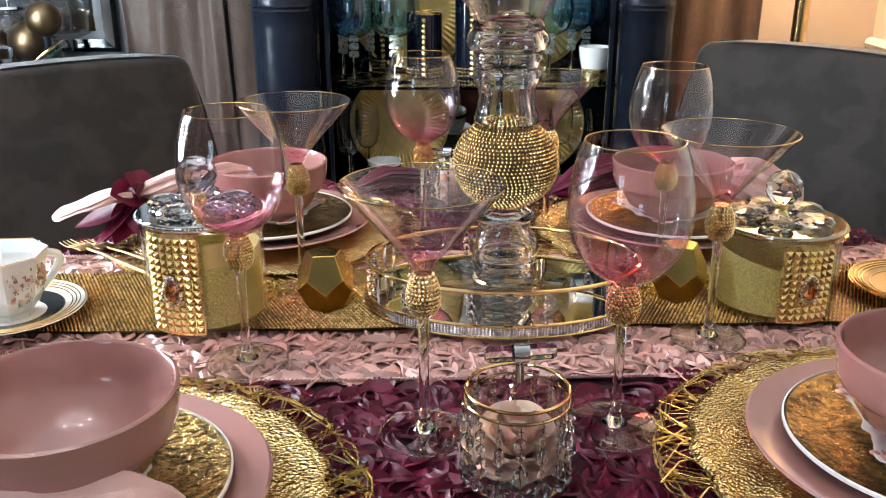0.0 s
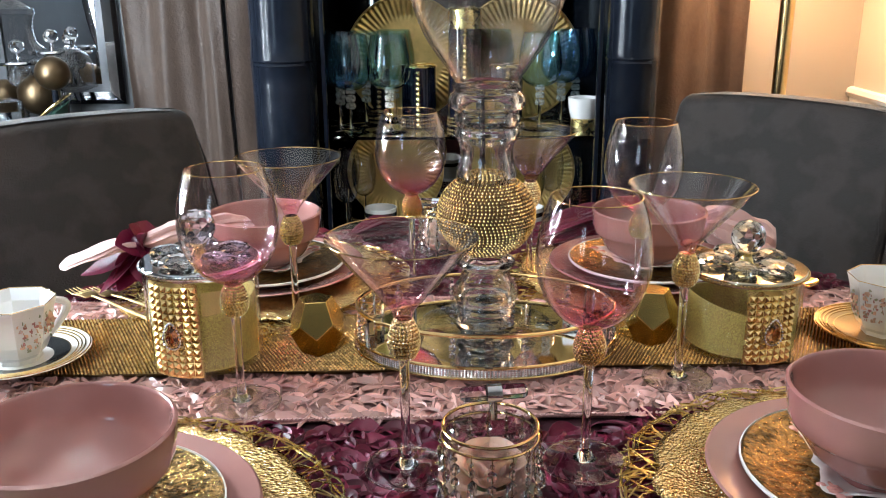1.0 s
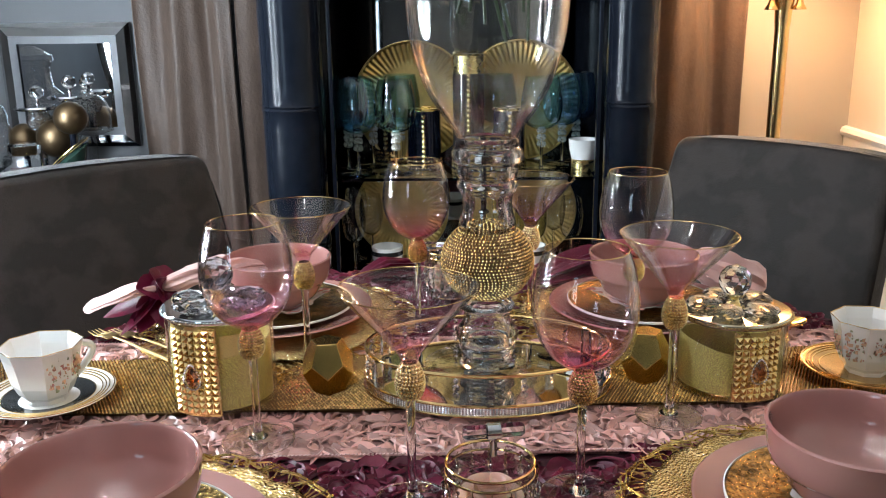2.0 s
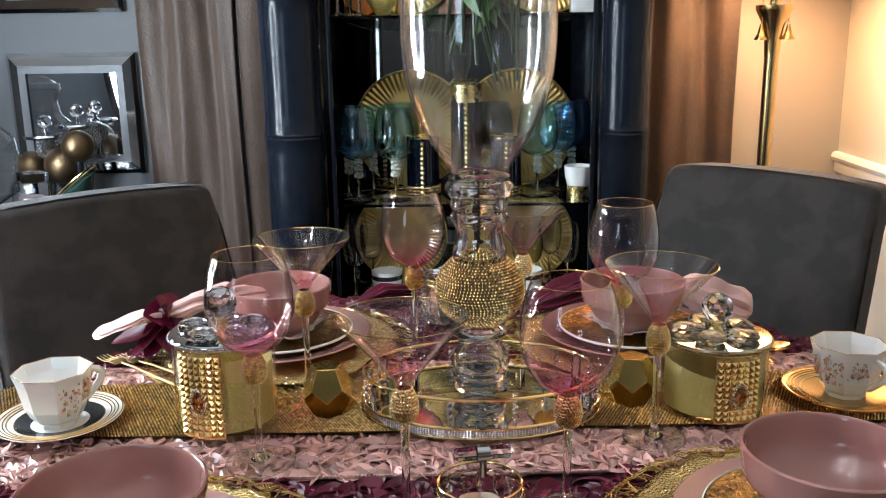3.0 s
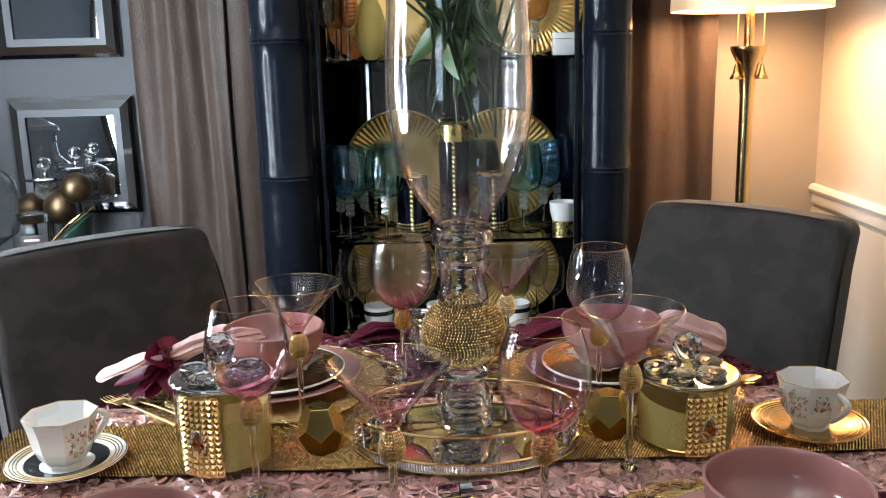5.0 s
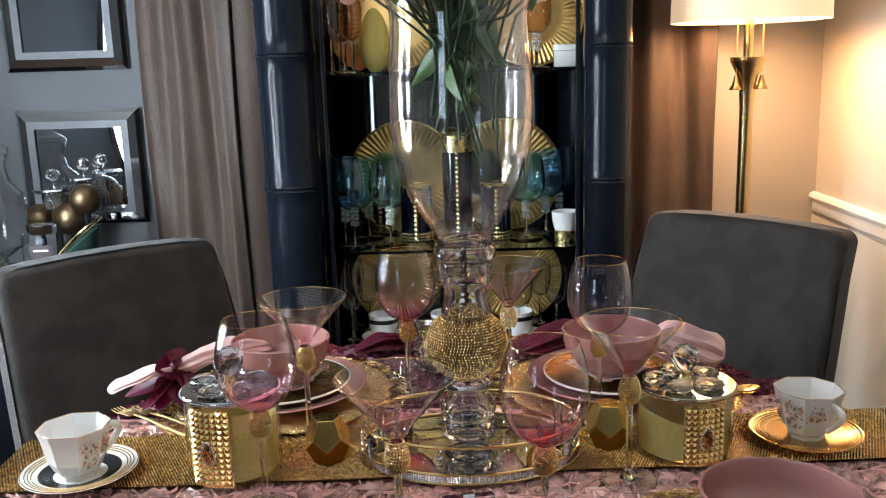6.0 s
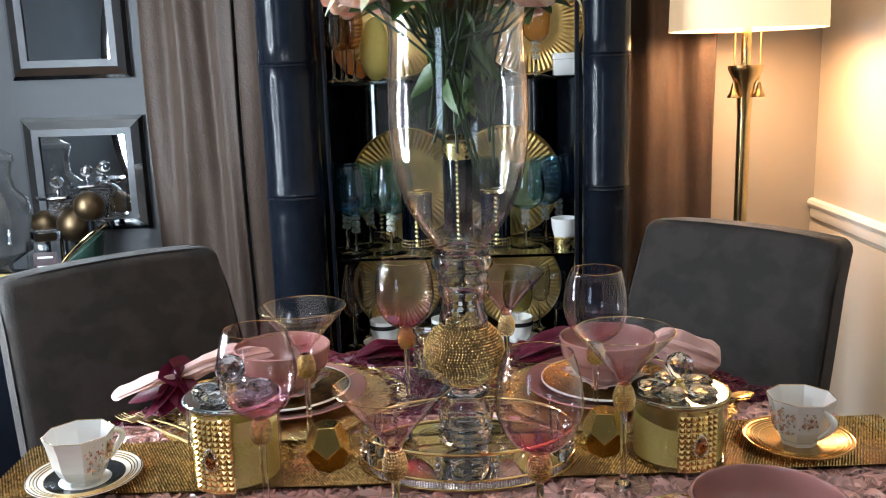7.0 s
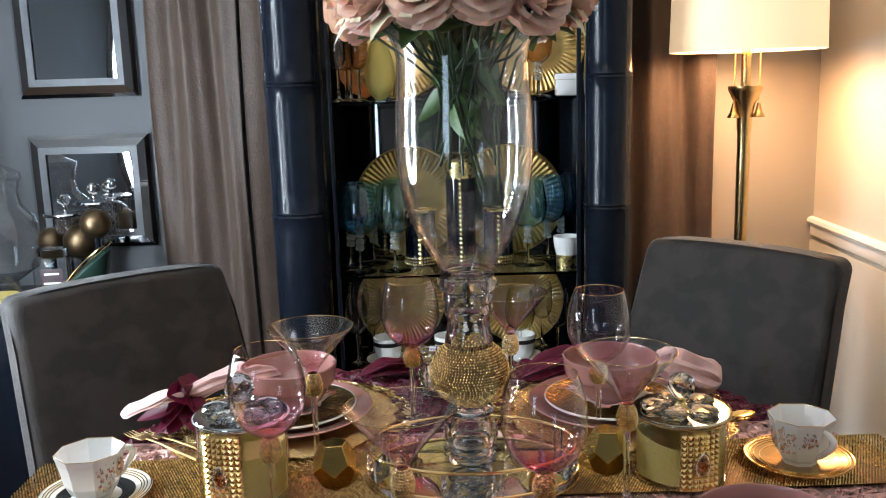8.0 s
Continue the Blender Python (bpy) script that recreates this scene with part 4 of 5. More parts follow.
# ---- canisters ----
def canister(m, R, h, gem_mat, knob_r, band_turn, label):
    c = thing("canister", m, label, "canister", "jewelled canisters on the runner")
    part("jar", Geo().lathe([(0, 0), (R - 0.002, 0), (R, 0.002), (R, h), (R - 0.0035, h), (R - 0.0035, 0.005), (0, 0.005)], 72), THIN, c, "clear glass jar")
    g = Geo()

    def fn(u, v):
        a = u * 2 * math.pi
        r = R - (0.0045 if v < 0.5 else 0.0055)
        k = v * 2 if v < 0.5 else 2 - v * 2
        return (r * math.cos(a), r * math.sin(a), 0.006 + k * (h * 0.66 + 0.006 * math.sin(2 * a + 1.2)))
    part("glitter_film", g.sheet(fn, 96, 16, closed_u=True), GLITTER, c, "gold glitter lining")
    g = Geo()

    def pap(u, v):
        a = radians(-90 + band_turn) + (0.50 + u * 1.15 if u < 0.5 else 0.50 + (1 - u) * 1.15)
        r = R - 0.0062 if u < 0.5 else R - 0.007
        return (r * math.cos(a), r * math.sin(a), 0.006 + v * h * 0.80)
    part("backing", g.sheet(pap, 40, 4, closed_u=True), GOLD_PAPER, c, "pale gold card")
    cols, s = 7, 0.0077
    rows = int((h - 0.006) / s)
    g = Geo()

    def bandf(u, v):
        k = u * 2 if u < 0.5 else 2 - u * 2
        r = R + (0.0016 if u < 0.5 else 0.0003)
        a = radians(-90 + band_turn) + (k - 0.5) * (cols * s + 0.003) / R
        return (r * math.cos(a), r * math.sin(a), 0.002 + v * (h - 0.004))
    band = part("stud_band", g.sheet(bandf, 40, 4, closed_u=True), SATIN_GOLD, c, "band of gold pyramid studs")
    st = Geo().add([(-1, 0, -1), (1, 0, -1), (1, 0, 1), (-1, 0, 1), (0, -1.15, 0)], [(0, 1, 4), (1, 2, 4), (2, 3, 4), (3, 0, 4), (3, 2, 1, 0)], Matrix.Diagonal((s * 0.47, s * 0.4, s * 0.47, 1)))
    first = part("stud", st, GOLD, band, smooth=False)
    k = 0
    for i in range(cols):
        for j in range(rows):
            a = -90 + band_turn + math.degrees((i - cols / 2 + 0.5) * s / R)
            mm = pose((R + 0.0017) * math.cos(radians(a)), (R + 0.0017) * math.sin(radians(a)), 0.004 + (j + 0.5) * s, 0, 0, a + 90)
            ob = first if k == 0 else new("stud", first.data)
            ob.parent, ob.matrix_basis = band, mm
            k += 1
    jm = pose((R + 0.006) * math.cos(radians(-90 + band_turn)), (R + 0.006) * math.sin(radians(-90 + band_turn)), h * 0.45, 0, 0, band_turn)

    def tear(t, r):
        return (r * 0.66 * math.sin(t) * (1 - 0.35 * math.cos(t)), 0, r * (math.cos(t) + 0.1))
    g = Geo()
    n = 16
    ring0 = [tear(2 * math.pi * i / n, 0.0115) for i in range(n)]
    ring1 = [(x * 0.6, -0.004, zz * 0.6) for x, _, zz in ring0]
    g.add(ring0 + ring1 + [(0, -0.0045, 0)], [(i, (i + 1) % n, n + (i + 1) % n, n + i) for i in range(n)] + [(n + i, n + (i + 1) % n, 2 * n) for i in range(n)] + [tuple(range(n))], jm)
    part("jewel", g, TOPAZ, c, "amber teardrop jewel", smooth=False)
    g = Geo()
    for i in range(24):
        g.ico(0.0016, 1, jm @ Matrix.Translation(tear(2 * math.pi * i / 24, 0.0145)))
    part("jewel_setting", g, SILVER_STRASS, c, "silver stone setting", smooth=False, kind="stuff")
    lid = part("lid", Geo().lathe([(0, h), (R + 0.001, h), (R + 0.0025, h + 0.002), (R + 0.0025, h + 0.005), (R + 0.001, h + 0.007), (0, h + 0.0075)], 72), MIRROR if gem_mat == "silver" else CHAMPAGNE, c, "round lid edged with beads")
    g = Geo()
    for i in range(110):
        a = 2 * math.pi * i / 110
        g.ico(0.0017, 1, pose((R + 0.003) * math.cos(a), (R + 0.003) * math.sin(a), h + 0.0035))
    part("beading", g, SILVER_STRASS if gem_mat == "silver" else BRASS, lid)
    for i in range(5):
        a = i * math.pi * 0.4 + 0.5
        b = bmesh.new()
        bmesh.ops.create_icosphere(b, subdivisions=2, radius=1)
        for v in b.verts:
            v.co.y *= 1.0 + 0.28 * v.co.x
        part("gem", Geo().bm(b, pose(0.034 * math.cos(a), 0.034 * math.sin(a), h + 0.012, 0, 0, math.degrees(a)) @ Matrix.Diagonal((0.0225, 0.0180, 0.0080, 1))), CRYSTAL, lid, "large flat cut crystal", smooth=False)
    part("knob_stem", Geo().lathe([(0, h + 0.007), (0.011, h + 0.007), (0.008, h + 0.012), (0.006, h + 0.018), (0.009, h + 0.023), (0, h + 0.023)], 20), SATIN_GOLD, lid)
    part("knob", Geo().ico(knob_r, 2, pose(0, 0, h + 0.021 + knob_r, 20, 0, 15)), CRYSTAL, lid, "faceted crystal ball knob", smooth=False)


canister(pose(-0.245, 0.892, ON_RUN), 0.0615, 0.110, "silver", 0.0205, -15, "clear glass canister with gold studded band and mirrored lid")
canister(pose(0.362, 0.925, ON_RUN), 0.0645, 0.088, "gold", 0.0195, 11, "clear glass canister with gold glitter and jewelled gold lid")


# ---- gold dodecahedra ----
def dodecahedron(m):
    c = thing("geometric_ornament", m, "brushed gold faceted dodecahedron ornament", "ornament", "gold ornaments on the runner")
    phi = (1 + 5 ** 0.5) / 2
    pts = [Vector((x, y, zz)) for x in (-1, 1) for y in (-1, 1) for zz in (-1, 1)]
    for s in (-1, 1):
        for t in (-1, 1):
            pts += [Vector((0, s / phi, t * phi)), Vector((s / phi, t * phi, 0)), Vector((s * phi, 0, t / phi))]
    b = bmesh.new()
    for p in pts:
        b.verts.new(p)
    bmesh.ops.convex_hull(b, input=b.verts[:])
    bmesh.ops.dissolve_limit(b, angle_limit=0.05, verts=b.verts[:], edges=b.edges[:])
    bmesh.ops.bevel(b, geom=b.edges[:], offset=0.03, segments=1, affect="EDGES")
    nrm = Vector((1, 0, phi)).normalized()
    q = nrm.rotation_difference(Vector((0, 0, 1))).to_matrix().to_4x4()
    side = q @ Vector((-1, 0, phi)).normalized()
    q = pose(0, 0, 0, 0, 0, -90 - math.degrees(math.atan2(side.y, side.x))) @ q
    s = 0.0185
    lo = min((q @ v.co).z for v in b.verts)
    part("body", Geo().bm(b, Matrix.Diagonal((s, s, s * 1.24, 1)) @ Matrix.Translation((0, 0, -lo)) @ q), BRUSHED, c, smooth=False)


dodecahedron(pose(-0.123, 0.908, ON_RUN, 0, 0, 7))
dodecahedron(pose(0.262, 0.934, ON_RUN, 0, 0, -9))


# ---- teacups and saucers ----
def teacup(m, handle_at, flowers, label):
    c = thing("teacup", m, label, "cup", "octagonal teacups")
    out = [(0.0, 0.003), (0.020, 0.003), (0.0215, 0.0), (0.0245, 0.0), (0.0245, 0.005), (0.030, 0.010), (0.0365, 0.024), (0.0395, 0.040), (0.0425, 0.055), (0.0465, 0.068)]
    inn = [(r - 0.0024, zz) for r, zz in out[:4:-1]] + [(0.0, 0.010)]
    inn[0] = (0.0450, 0.0685)
    body = part("bowl", Geo().lathe(out + inn, 8, m=pose(0, 0, 0, 0, 0, 22.5)), WHITE_CHINA, c, smooth=False)
    edge = [(0.0466 * math.cos(radians(45 * i + 22.5)), 0.0466 * math.sin(radians(45 * i + 22.5)), 0.0686) for i in range(8)]
    part("rim", Geo().tube(edge, 0.00045, 6, closed=True), GOLD, c, "thin gold rim line")
    a = radians(handle_at)
    pts = []
    for k in range(13):
        t = k / 12
        r = 0.0405 + 0.020 * math.sin(math.pi * t) + 0.002 * (1 - t) - 0.005 * t
        pts.append((r * math.cos(a), r * math.sin(a), 0.058 - 0.040 * t + 0.008 * math.sin(math.pi * t)))
    part("handle", Geo().tube(pts, [0.0035 + 0.0012 * math.sin(3.14 * k / 12) for k in range(13)], 8), WHITE_CHINA, c)
    rnd = random.Random(handle_at + 400)
    for fa, fz, size in flowers:
        for kind, mm, cnt in (("leaf_print", FLORAL_GREEN, 14), ("flower_print", FLORAL_RED, 20), ("flower_print", FLORAL_PEACH, 18)):
            g = Geo()
            for _ in range(cnt):
                spread = size * (1.15 if kind == "leaf_print" else 0.75)
                u, w = rnd.uniform(-1, 1) * min(spread, 0.0125), rnd.uniform(-1, 1) * spread
                zz = fz + w
                rr = np.interp(zz, [0.010, 0.024, 0.040, 0.055, 0.068], [0.030, 0.0365, 0.0395, 0.0425, 0.0465]) * math.cos(radians(22.5)) + 0.0003
                slope = math.degrees(math.atan2(0.010, 0.040))
                s = rnd.uniform(0.0012, 0.0028) * (1.5 if mm is FLORAL_PEACH else 1.0)
                pm = pose(0, 0, 0, 0, 0, fa + 90) @ pose(u, -rr, zz, 90 - slope * 0.9, 0, rnd.uniform(0, 360))
                g.add([(s * (1 + 0.3 * (i % 2)) * math.cos(i * 0.785), s * 0.8 * math.sin(i * 0.785), 0.0002 * (i % 2)) for i in range(8)], [tuple(range(8))], pm)
            part(kind, g, mm, body, "printed rose spray")
    return c


def saucer(m, gold, label):
    c = thing("saucer", m, label, "saucer", "saucers under the teacups")
    R = 0.0745
    prof = [(0, 0.003), (0.03, 0.003), (0.031, 0.0), (0.036, 0.0), (0.038, 0.003), (0.058, 0.0085), (R, 0.0135), (R + 0.0005, 0.0145), (R - 0.001, 0.0150), (0.058, 0.0115), (0.038, 0.0062), (0.0, 0.0058)]
    part("dish", Geo().lathe(prof, 80), BRASS if gold else WHITE_CHINA, c)
    rings = ((0.052, 0.0098), (0.060, 0.0122), (0.064, 0.0131), (0.068, 0.0139), (0.0735, 0.0150))
    for r, zz in rings:
        part("gilt_line", Geo().lathe([(r - 0.0006, zz - 0.001), (r - 0.0006, zz + 0.0006), (r + 0.0006, zz + 0.0009), (r + 0.0006, zz - 0.001)], 80, loop=True), GOLD, c)
    if not gold:
        part("black_band", Geo().lathe([(0.034, 0.004), (0.034, 0.0064), (0.038, 0.0067), (0.0515, 0.0103), (0.0515, 0.006)], 80, loop=True), BLACK_GLAZE, c, "black glazed band")


saucer(pose(-0.449, 0.875, ON_RUN), False, "white saucer with black band and gilt lines")
saucer(pose(0.534, 0.940, ON_RUN), True, "mirror gold saucer with ringed rim")
teacup(pose(-0.450, 0.873, ON_RUN + 0.0062, 0, 0, 4), 42, [(-45, 0.036, 0.022), (0, 0.040, 0.016)], "octagonal white porcelain teacup with peach rose print")
teacup(pose(0.536, 0.941, ON_RUN + 0.0062, 0, 0, -4), -62, [(-135, 0.038, 0.023), (-90, 0.042, 0.012), (-180, 0.036, 0.014)], "octagonal white porcelain teacup with dark rose print")


# ---- candle holders hung with crystals ----
def candle_holder(m):
    c = thing("candle_holder", m, "glass candle holder hung with crystal drops and gold rings", "candle holder", "crystal candle holders")
    R, H = 0.0345, 0.074
    part("glass", Geo().lathe([(0, 0.002), (R, 0.002), (R, H - 0.004), (R - 0.002, H - 0.004), (R - 0.002, 0.005), (0, 0.005)], 56), THIN, c, "clear glass cup")
    circ = [(math.cos(2 * math.pi * i / 64), math.sin(2 * math.pi * i / 64)) for i in range(64)]
    for zz, rr in ((H, 0.0375), (H - 0.0085, 0.0378), (0.002, 0.0378)):
        part("ring", Geo().tube([(rr * x, rr * y, zz) for x, y in circ], 0.0013, 8, closed=True), GOLD, c, "thin gold ring")
    part("clear_band", Geo().lathe([(0.0365, H - 0.0075), (0.0382, H - 0.0075), (0.0382, H - 0.001), (0.0365, H - 0.001)], 64, loop=True), CRYSTAL, c, "clear acrylic band")
    for i in range(16):
        a = 22.5 * i - 90
        mm = pose(0.0395 * math.cos(radians(a)), 0.0395 * math.sin(radians(a)), 0, 0, 0, a + 90)
        g = Geo()
        zz = H - 0.012
        beads = ((0.0026, 1.0), (0.0034, 1.3), (0.0058, 1.5), (0.0040, 1.2), (0.0062, 1.5)) if i % 2 else ((0.0024, 1.0), (0.0045, 1.3), (0.0040, 1.2), (0.0064, 1.6), (0.0042, 1.2))
        for r, k in beads:
            zz -= r * k
            g.ico(r, 1, mm @ pose(0, 0, zz, 0, 0, 17 * i) @ Matrix.Diagonal((1, 0.62, k, 1)))
            zz -= r * k + 0.0005
        st = part("crystal_string", g, CRYSTAL, c, "string of cut crystal beads", smooth=False)
        part("hook", Geo().tube([tuple(mm @ Vector(p)) for p in ((0, -0.0005, H - 0.006), (0, -0.002, H - 0.010), (0, 0, H - 0.014), (0, 0.001, 0.012))], 0.0005, 5), BRASS, st)
    for i in range(18):
        a = 20 * i - 80
        b = Geo().ico(0.0046, 1, pose(0.0405 * math.cos(radians(a)), 0.0405 * math.sin(radians(a)), 0.0085, 0, 0, a + 90) @ Matrix.Diagonal((1, 0.6, 1.5, 1)))
        part("crystal_drop", b, CRYSTAL, c, smooth=False)
    bar = part("crystal_bar", Geo().lathe([(0, -0.0275), (0.0045, -0.0275), (0.0066, -0.0245), (0.0066, 0.0245), (0.0045, 0.0275), (0, 0.0275)], 8, m=pose(0.004, 0.030, H + 0.013, 0, 0, 9) @ pose(0, 0, 0, 0, 90, 0)), CRYSTAL, c, "faceted crystal bar handle", smooth=False)
    part("clasp", Geo().lathe([(0.0068, -0.006), (0.0078, -0.006), (0.0078, 0.006), (0.0068, 0.006)], 24, m=pose(0.004, 0.030, H + 0.013, 0, 0, 9) @ pose(0, 0, 0, 0, 90, 0), loop=True), CHROME, bar, "chrome clasp")
    part("clasp_post", Geo().lathe([(0, H - 0.012), (0.0035, H - 0.012), (0.0035, H + 0.006), (0, H + 0.006)], 12, m=pose(0.004, 0.0325, 0)), CHROME, bar)
    cd = thing("rose_candle", m @ pose(0, 0, 0.0055), "peach rose-shaped candle inside a crystal holder", "candle", "rose candles")
    g = Geo()
    rose_geo(g, pose(0, 0, 0.020), 0.038, 3)
    part("petals", g, WAX, cd, smooth="all")
    part("base", Geo().lathe([(0, 0), (0.010, 0), (0.014, 0.010), (0.012, 0.022), (0, 0.026)], 28), LEAF, cd, "green base of the rose")


candle_holder(pose(0.060, 0.600, TABLE))
candle_holder(pose(0.022, 1.290, TABLE, 0, 0, 160))


# ---- napkins ----
def fold(pts, rx, rz, seed, ripple=0.25, n=40, around=36):
    """A soft bundle of cloth along a line: half-widths rx and half-heights rz, with lengthwise folds."""
    pts = [Vector(p) for p in pts]
    k = len(pts)
    rnd = random.Random(seed)
    ph = [rnd.uniform(0, 6.28) for _ in range(4)]

    def at(arr, t):
        return float(np.interp(t, [i / (len(arr) - 1) for i in range(len(arr))], arr))

    def fn(u, v):
        s = v * (k - 1)
        i = min(int(s), k - 2)
        p = pts[i].lerp(pts[i + 1], s - i)
        d = (pts[min(i + 1, k - 1)] - pts[max(i - 1, 0) if s - i < 0.5 else i]).normalized()
        side = d.cross(Vector((0, 0, 1)))
        side = side.normalized() if side.length > 1e-5 else Vector((1, 0, 0))
        up = side.cross(d)
        a = u * 2 * math.pi
        w = 1 + ripple * math.sin(5 * a + ph[0] + 2 * v) * 0.6 + ripple * 0.5 * math.sin(9 * a + ph[1] - 3 * v) + 0.1 * math.sin(11 * v + ph[2])
        end = min(1.0, 10 * v + 0.02, 10 * (1 - v) + 0.02) ** 0.5
        q = p + side * (math.cos(a) * at(rx, v) * w * end) + up * (math.sin(a) * at(rz, v) * w * end)
        return (q.x, q.y, max(q.z, TABLE + 0.001))
    return Geo().sheet(fn, around, n, closed_u=True)


TIE_L = Vector((-0.388, 1.118, TABLE + 0.066))
nap = thing("napkin", pose(0, 0, 0), "blush pink napkin gathered beside the bowl with a pale hem", "napkin", "pink napkins")
part("tail", fold([TIE_L, (-0.420, 1.104, TABLE + 0.070), (-0.450, 1.092, TABLE + 0.062), (-0.488, 1.080, TABLE + 0.050)], [0.012, 0.022, 0.030, 0.034], [0.010, 0.007, 0.004, 0.0022], 4, 0.18), NAPKIN, nap)
part("gathered_end", fold([TIE_L, (-0.350, 1.135, TABLE + 0.080), (-0.300, 1.185, TABLE + 0.082), (-0.270, 1.225, TABLE + 0.070)], [0.012, 0.022, 0.034, 0.030], [0.011, 0.013, 0.012, 0.008], 8, 0.25), NAPKIN, nap)
tie = thing("flower_napkin_ring", pose(TIE_L.x, TIE_L.y, TIE_L.z), "burgundy satin flower tied round a pink napkin", "napkin ring")
rnd = random.Random(3)
part("band", Geo().lathe([(0.012, -0.010), (0.016, -0.008), (0.017, 0.0), (0.016, 0.008), (0.012, 0.010)], 24, m=pose(0, 0, 0, 0, 80, -20), loop=True), BURGUNDY, tie)
for k, (a, el, ln) in enumerate(((195, -38, 0.095), (215, -52, 0.085), (250, -60, 0.070), (290, -58, 0.070), (180, -62, 0.08), (330, -50, 0.06), (225, 8, 0.045), (120, 35, 0.04), (200, 55, 0.038))):
    g = Geo()
    leaf_geo(g, pose(0, 0, 0, 0, 0, a - 90) @ pose(0, 0, 0, el, rnd.uniform(-40, 40), 0), ln, 0.024, -0.20)
    part("petal", g, BURGUNDY, tie, smooth="all")
nap = thing("napkin", pose(0, 0, 0), "blush pink napkin rolled softly on the plate edge", "napkin", "pink napkins")
part("roll", fold([(0.398, 1.262, TABLE + 0.056), (0.425, 1.262, TABLE + 0.052), (0.455, 1.252, TABLE + 0.044), (0.488, 1.243, TABLE + 0.032), (0.512, 1.235, TABLE + 0.022)], [0.022, 0.034, 0.036, 0.034, 0.018], [0.014, 0.026, 0.030, 0.028, 0.014], 21, 0.33), NAPKIN, nap)
nap = thing("napkin", pose(0, 0, 0), "blush pink napkin rolled on the rim of the plate", "napkin", "pink napkins")
part("roll", fold([(-0.158, 0.508, TABLE + 0.040), (-0.190, 0.488, TABLE + 0.050), (-0.240, 0.466, TABLE + 0.054), (-0.310, 0.458, TABLE + 0.054)], [0.009, 0.020, 0.023, 0.022], [0.009, 0.018, 0.022, 0.020], 14, 0.2), NAPKIN, nap)
nap = thing("napkin", pose(0, 0, 0), "burgundy satin napkin bunched behind the bowl", "napkin", "burgundy napkins")
part("crumpled_cloth", fold([(0.165, 1.315, TABLE + 0.012), (0.21, 1.325, TABLE + 0.026), (0.255, 1.335, TABLE + 0.038), (0.31, 1.335, TABLE + 0.036), (0.36, 1.34, TABLE + 0.016)], [0.012, 0.024, 0.028, 0.026, 0.012], [0.008, 0.018, 0.022, 0.020, 0.008], 33, 0.45), BURGUNDY, nap)
nap = thing("napkin", pose(0, 0, 0), "burgundy satin napkin bunched near the table edge", "napkin", "burgundy napkins")
part("crumpled_cloth", fold([(-0.135, 1.36, TABLE + 0.010), (-0.09, 1.385, TABLE + 0.020), (-0.04, 1.395, TABLE + 0.018), (0.01, 1.38, TABLE + 0.008)], [0.014, 0.022, 0.022, 0.012], [0.004, 0.010, 0.010, 0.004], 38, 0.45), BURGUNDY, nap)


# ---- flatware ----
def spoon(m, label, fork=False):
    c = thing("fork" if fork else "spoon", m, label, "cutlery", "gold cutlery")
    part("handle", Geo().tube([(0, 0, 0.004), (0.05, 0.001, 0.0055), (0.10, 0.0, 0.007), (0.135, 0, 0.006)], [0.0030, 0.0026, 0.0021, 0.0020], 8), FLATWARE, c)
    if fork:
        part("neck", Geo().box(0.018, 0.020, 0.0022, 0.0008, m=pose(0.143, 0, 0.006)), FLATWARE, c)
        for q in range(4):
            part("tine", Geo().tube([(0.150, -0.0082 + q * 0.0055, 0.006), (0.172, -0.0082 + q * 0.0055, 0.003), (0.188, -0.0078 + q * 0.0052, 0.005)], [0.0013, 0.0012, 0.0006], 6), FLATWARE, c)
    else:
        part("bowl", Geo().lathe([(0, -0.0045), (0.6, -0.0035), (0.95, -0.0005), (1, 0.0008), (0.93, 0.0004), (0.6, -0.0020), (0, -0.0028)], 28, m=pose(0.157, 0, 0.0062) @ Matrix.Diagonal((0.026, 0.0165, 1, 1))), GOLD, c)
    return c


spoon(pose(0.395, 1.025, TABLE, 0, 0, 40), "polished gold spoon lying on the ruffled cloth")
spoon(pose(-0.345, 1.000, TABLE, 0, 0, 142), "polished gold fork lying on the ruffled cloth", True)
spoon(pose(-0.315, 1.012, TABLE, 0, 0, 146), "polished gold fork lying on the ruffled cloth", True)

# ---- display cabinet ----
X0, X1, Y0, Y1 = -0.425, 0.510, 2.025, 2.44
cab = thing("display_cabinet", pose(0, 0, 0), "black lacquered display cabinet with bamboo posts and glass shelves", "cabinet")


def post(x, r):
    prof = [(0, 0.0), (r, 0.0)]
    for k in range(6):
        zc = 0.987 + 0.337 * (k - 3)
        if zc < 0.05 or zc > 1.98:
            continue
        prof += [(r * 0.985, zc - 0.05), (r, zc - 0.010), (r * 1.035, zc - 0.006), (r * 0.99, zc - 0.001), (r * 1.035, zc + 0.004), (r, zc + 0.008), (r * 0.97, zc + 0.05)]
    prof += [(r, 2.02), (0, 2.02)]
    part("post", Geo().lathe(prof, 40, m=pose(x, Y0 + 0.055, 0)), NAVY, cab, "black bamboo-turned post")


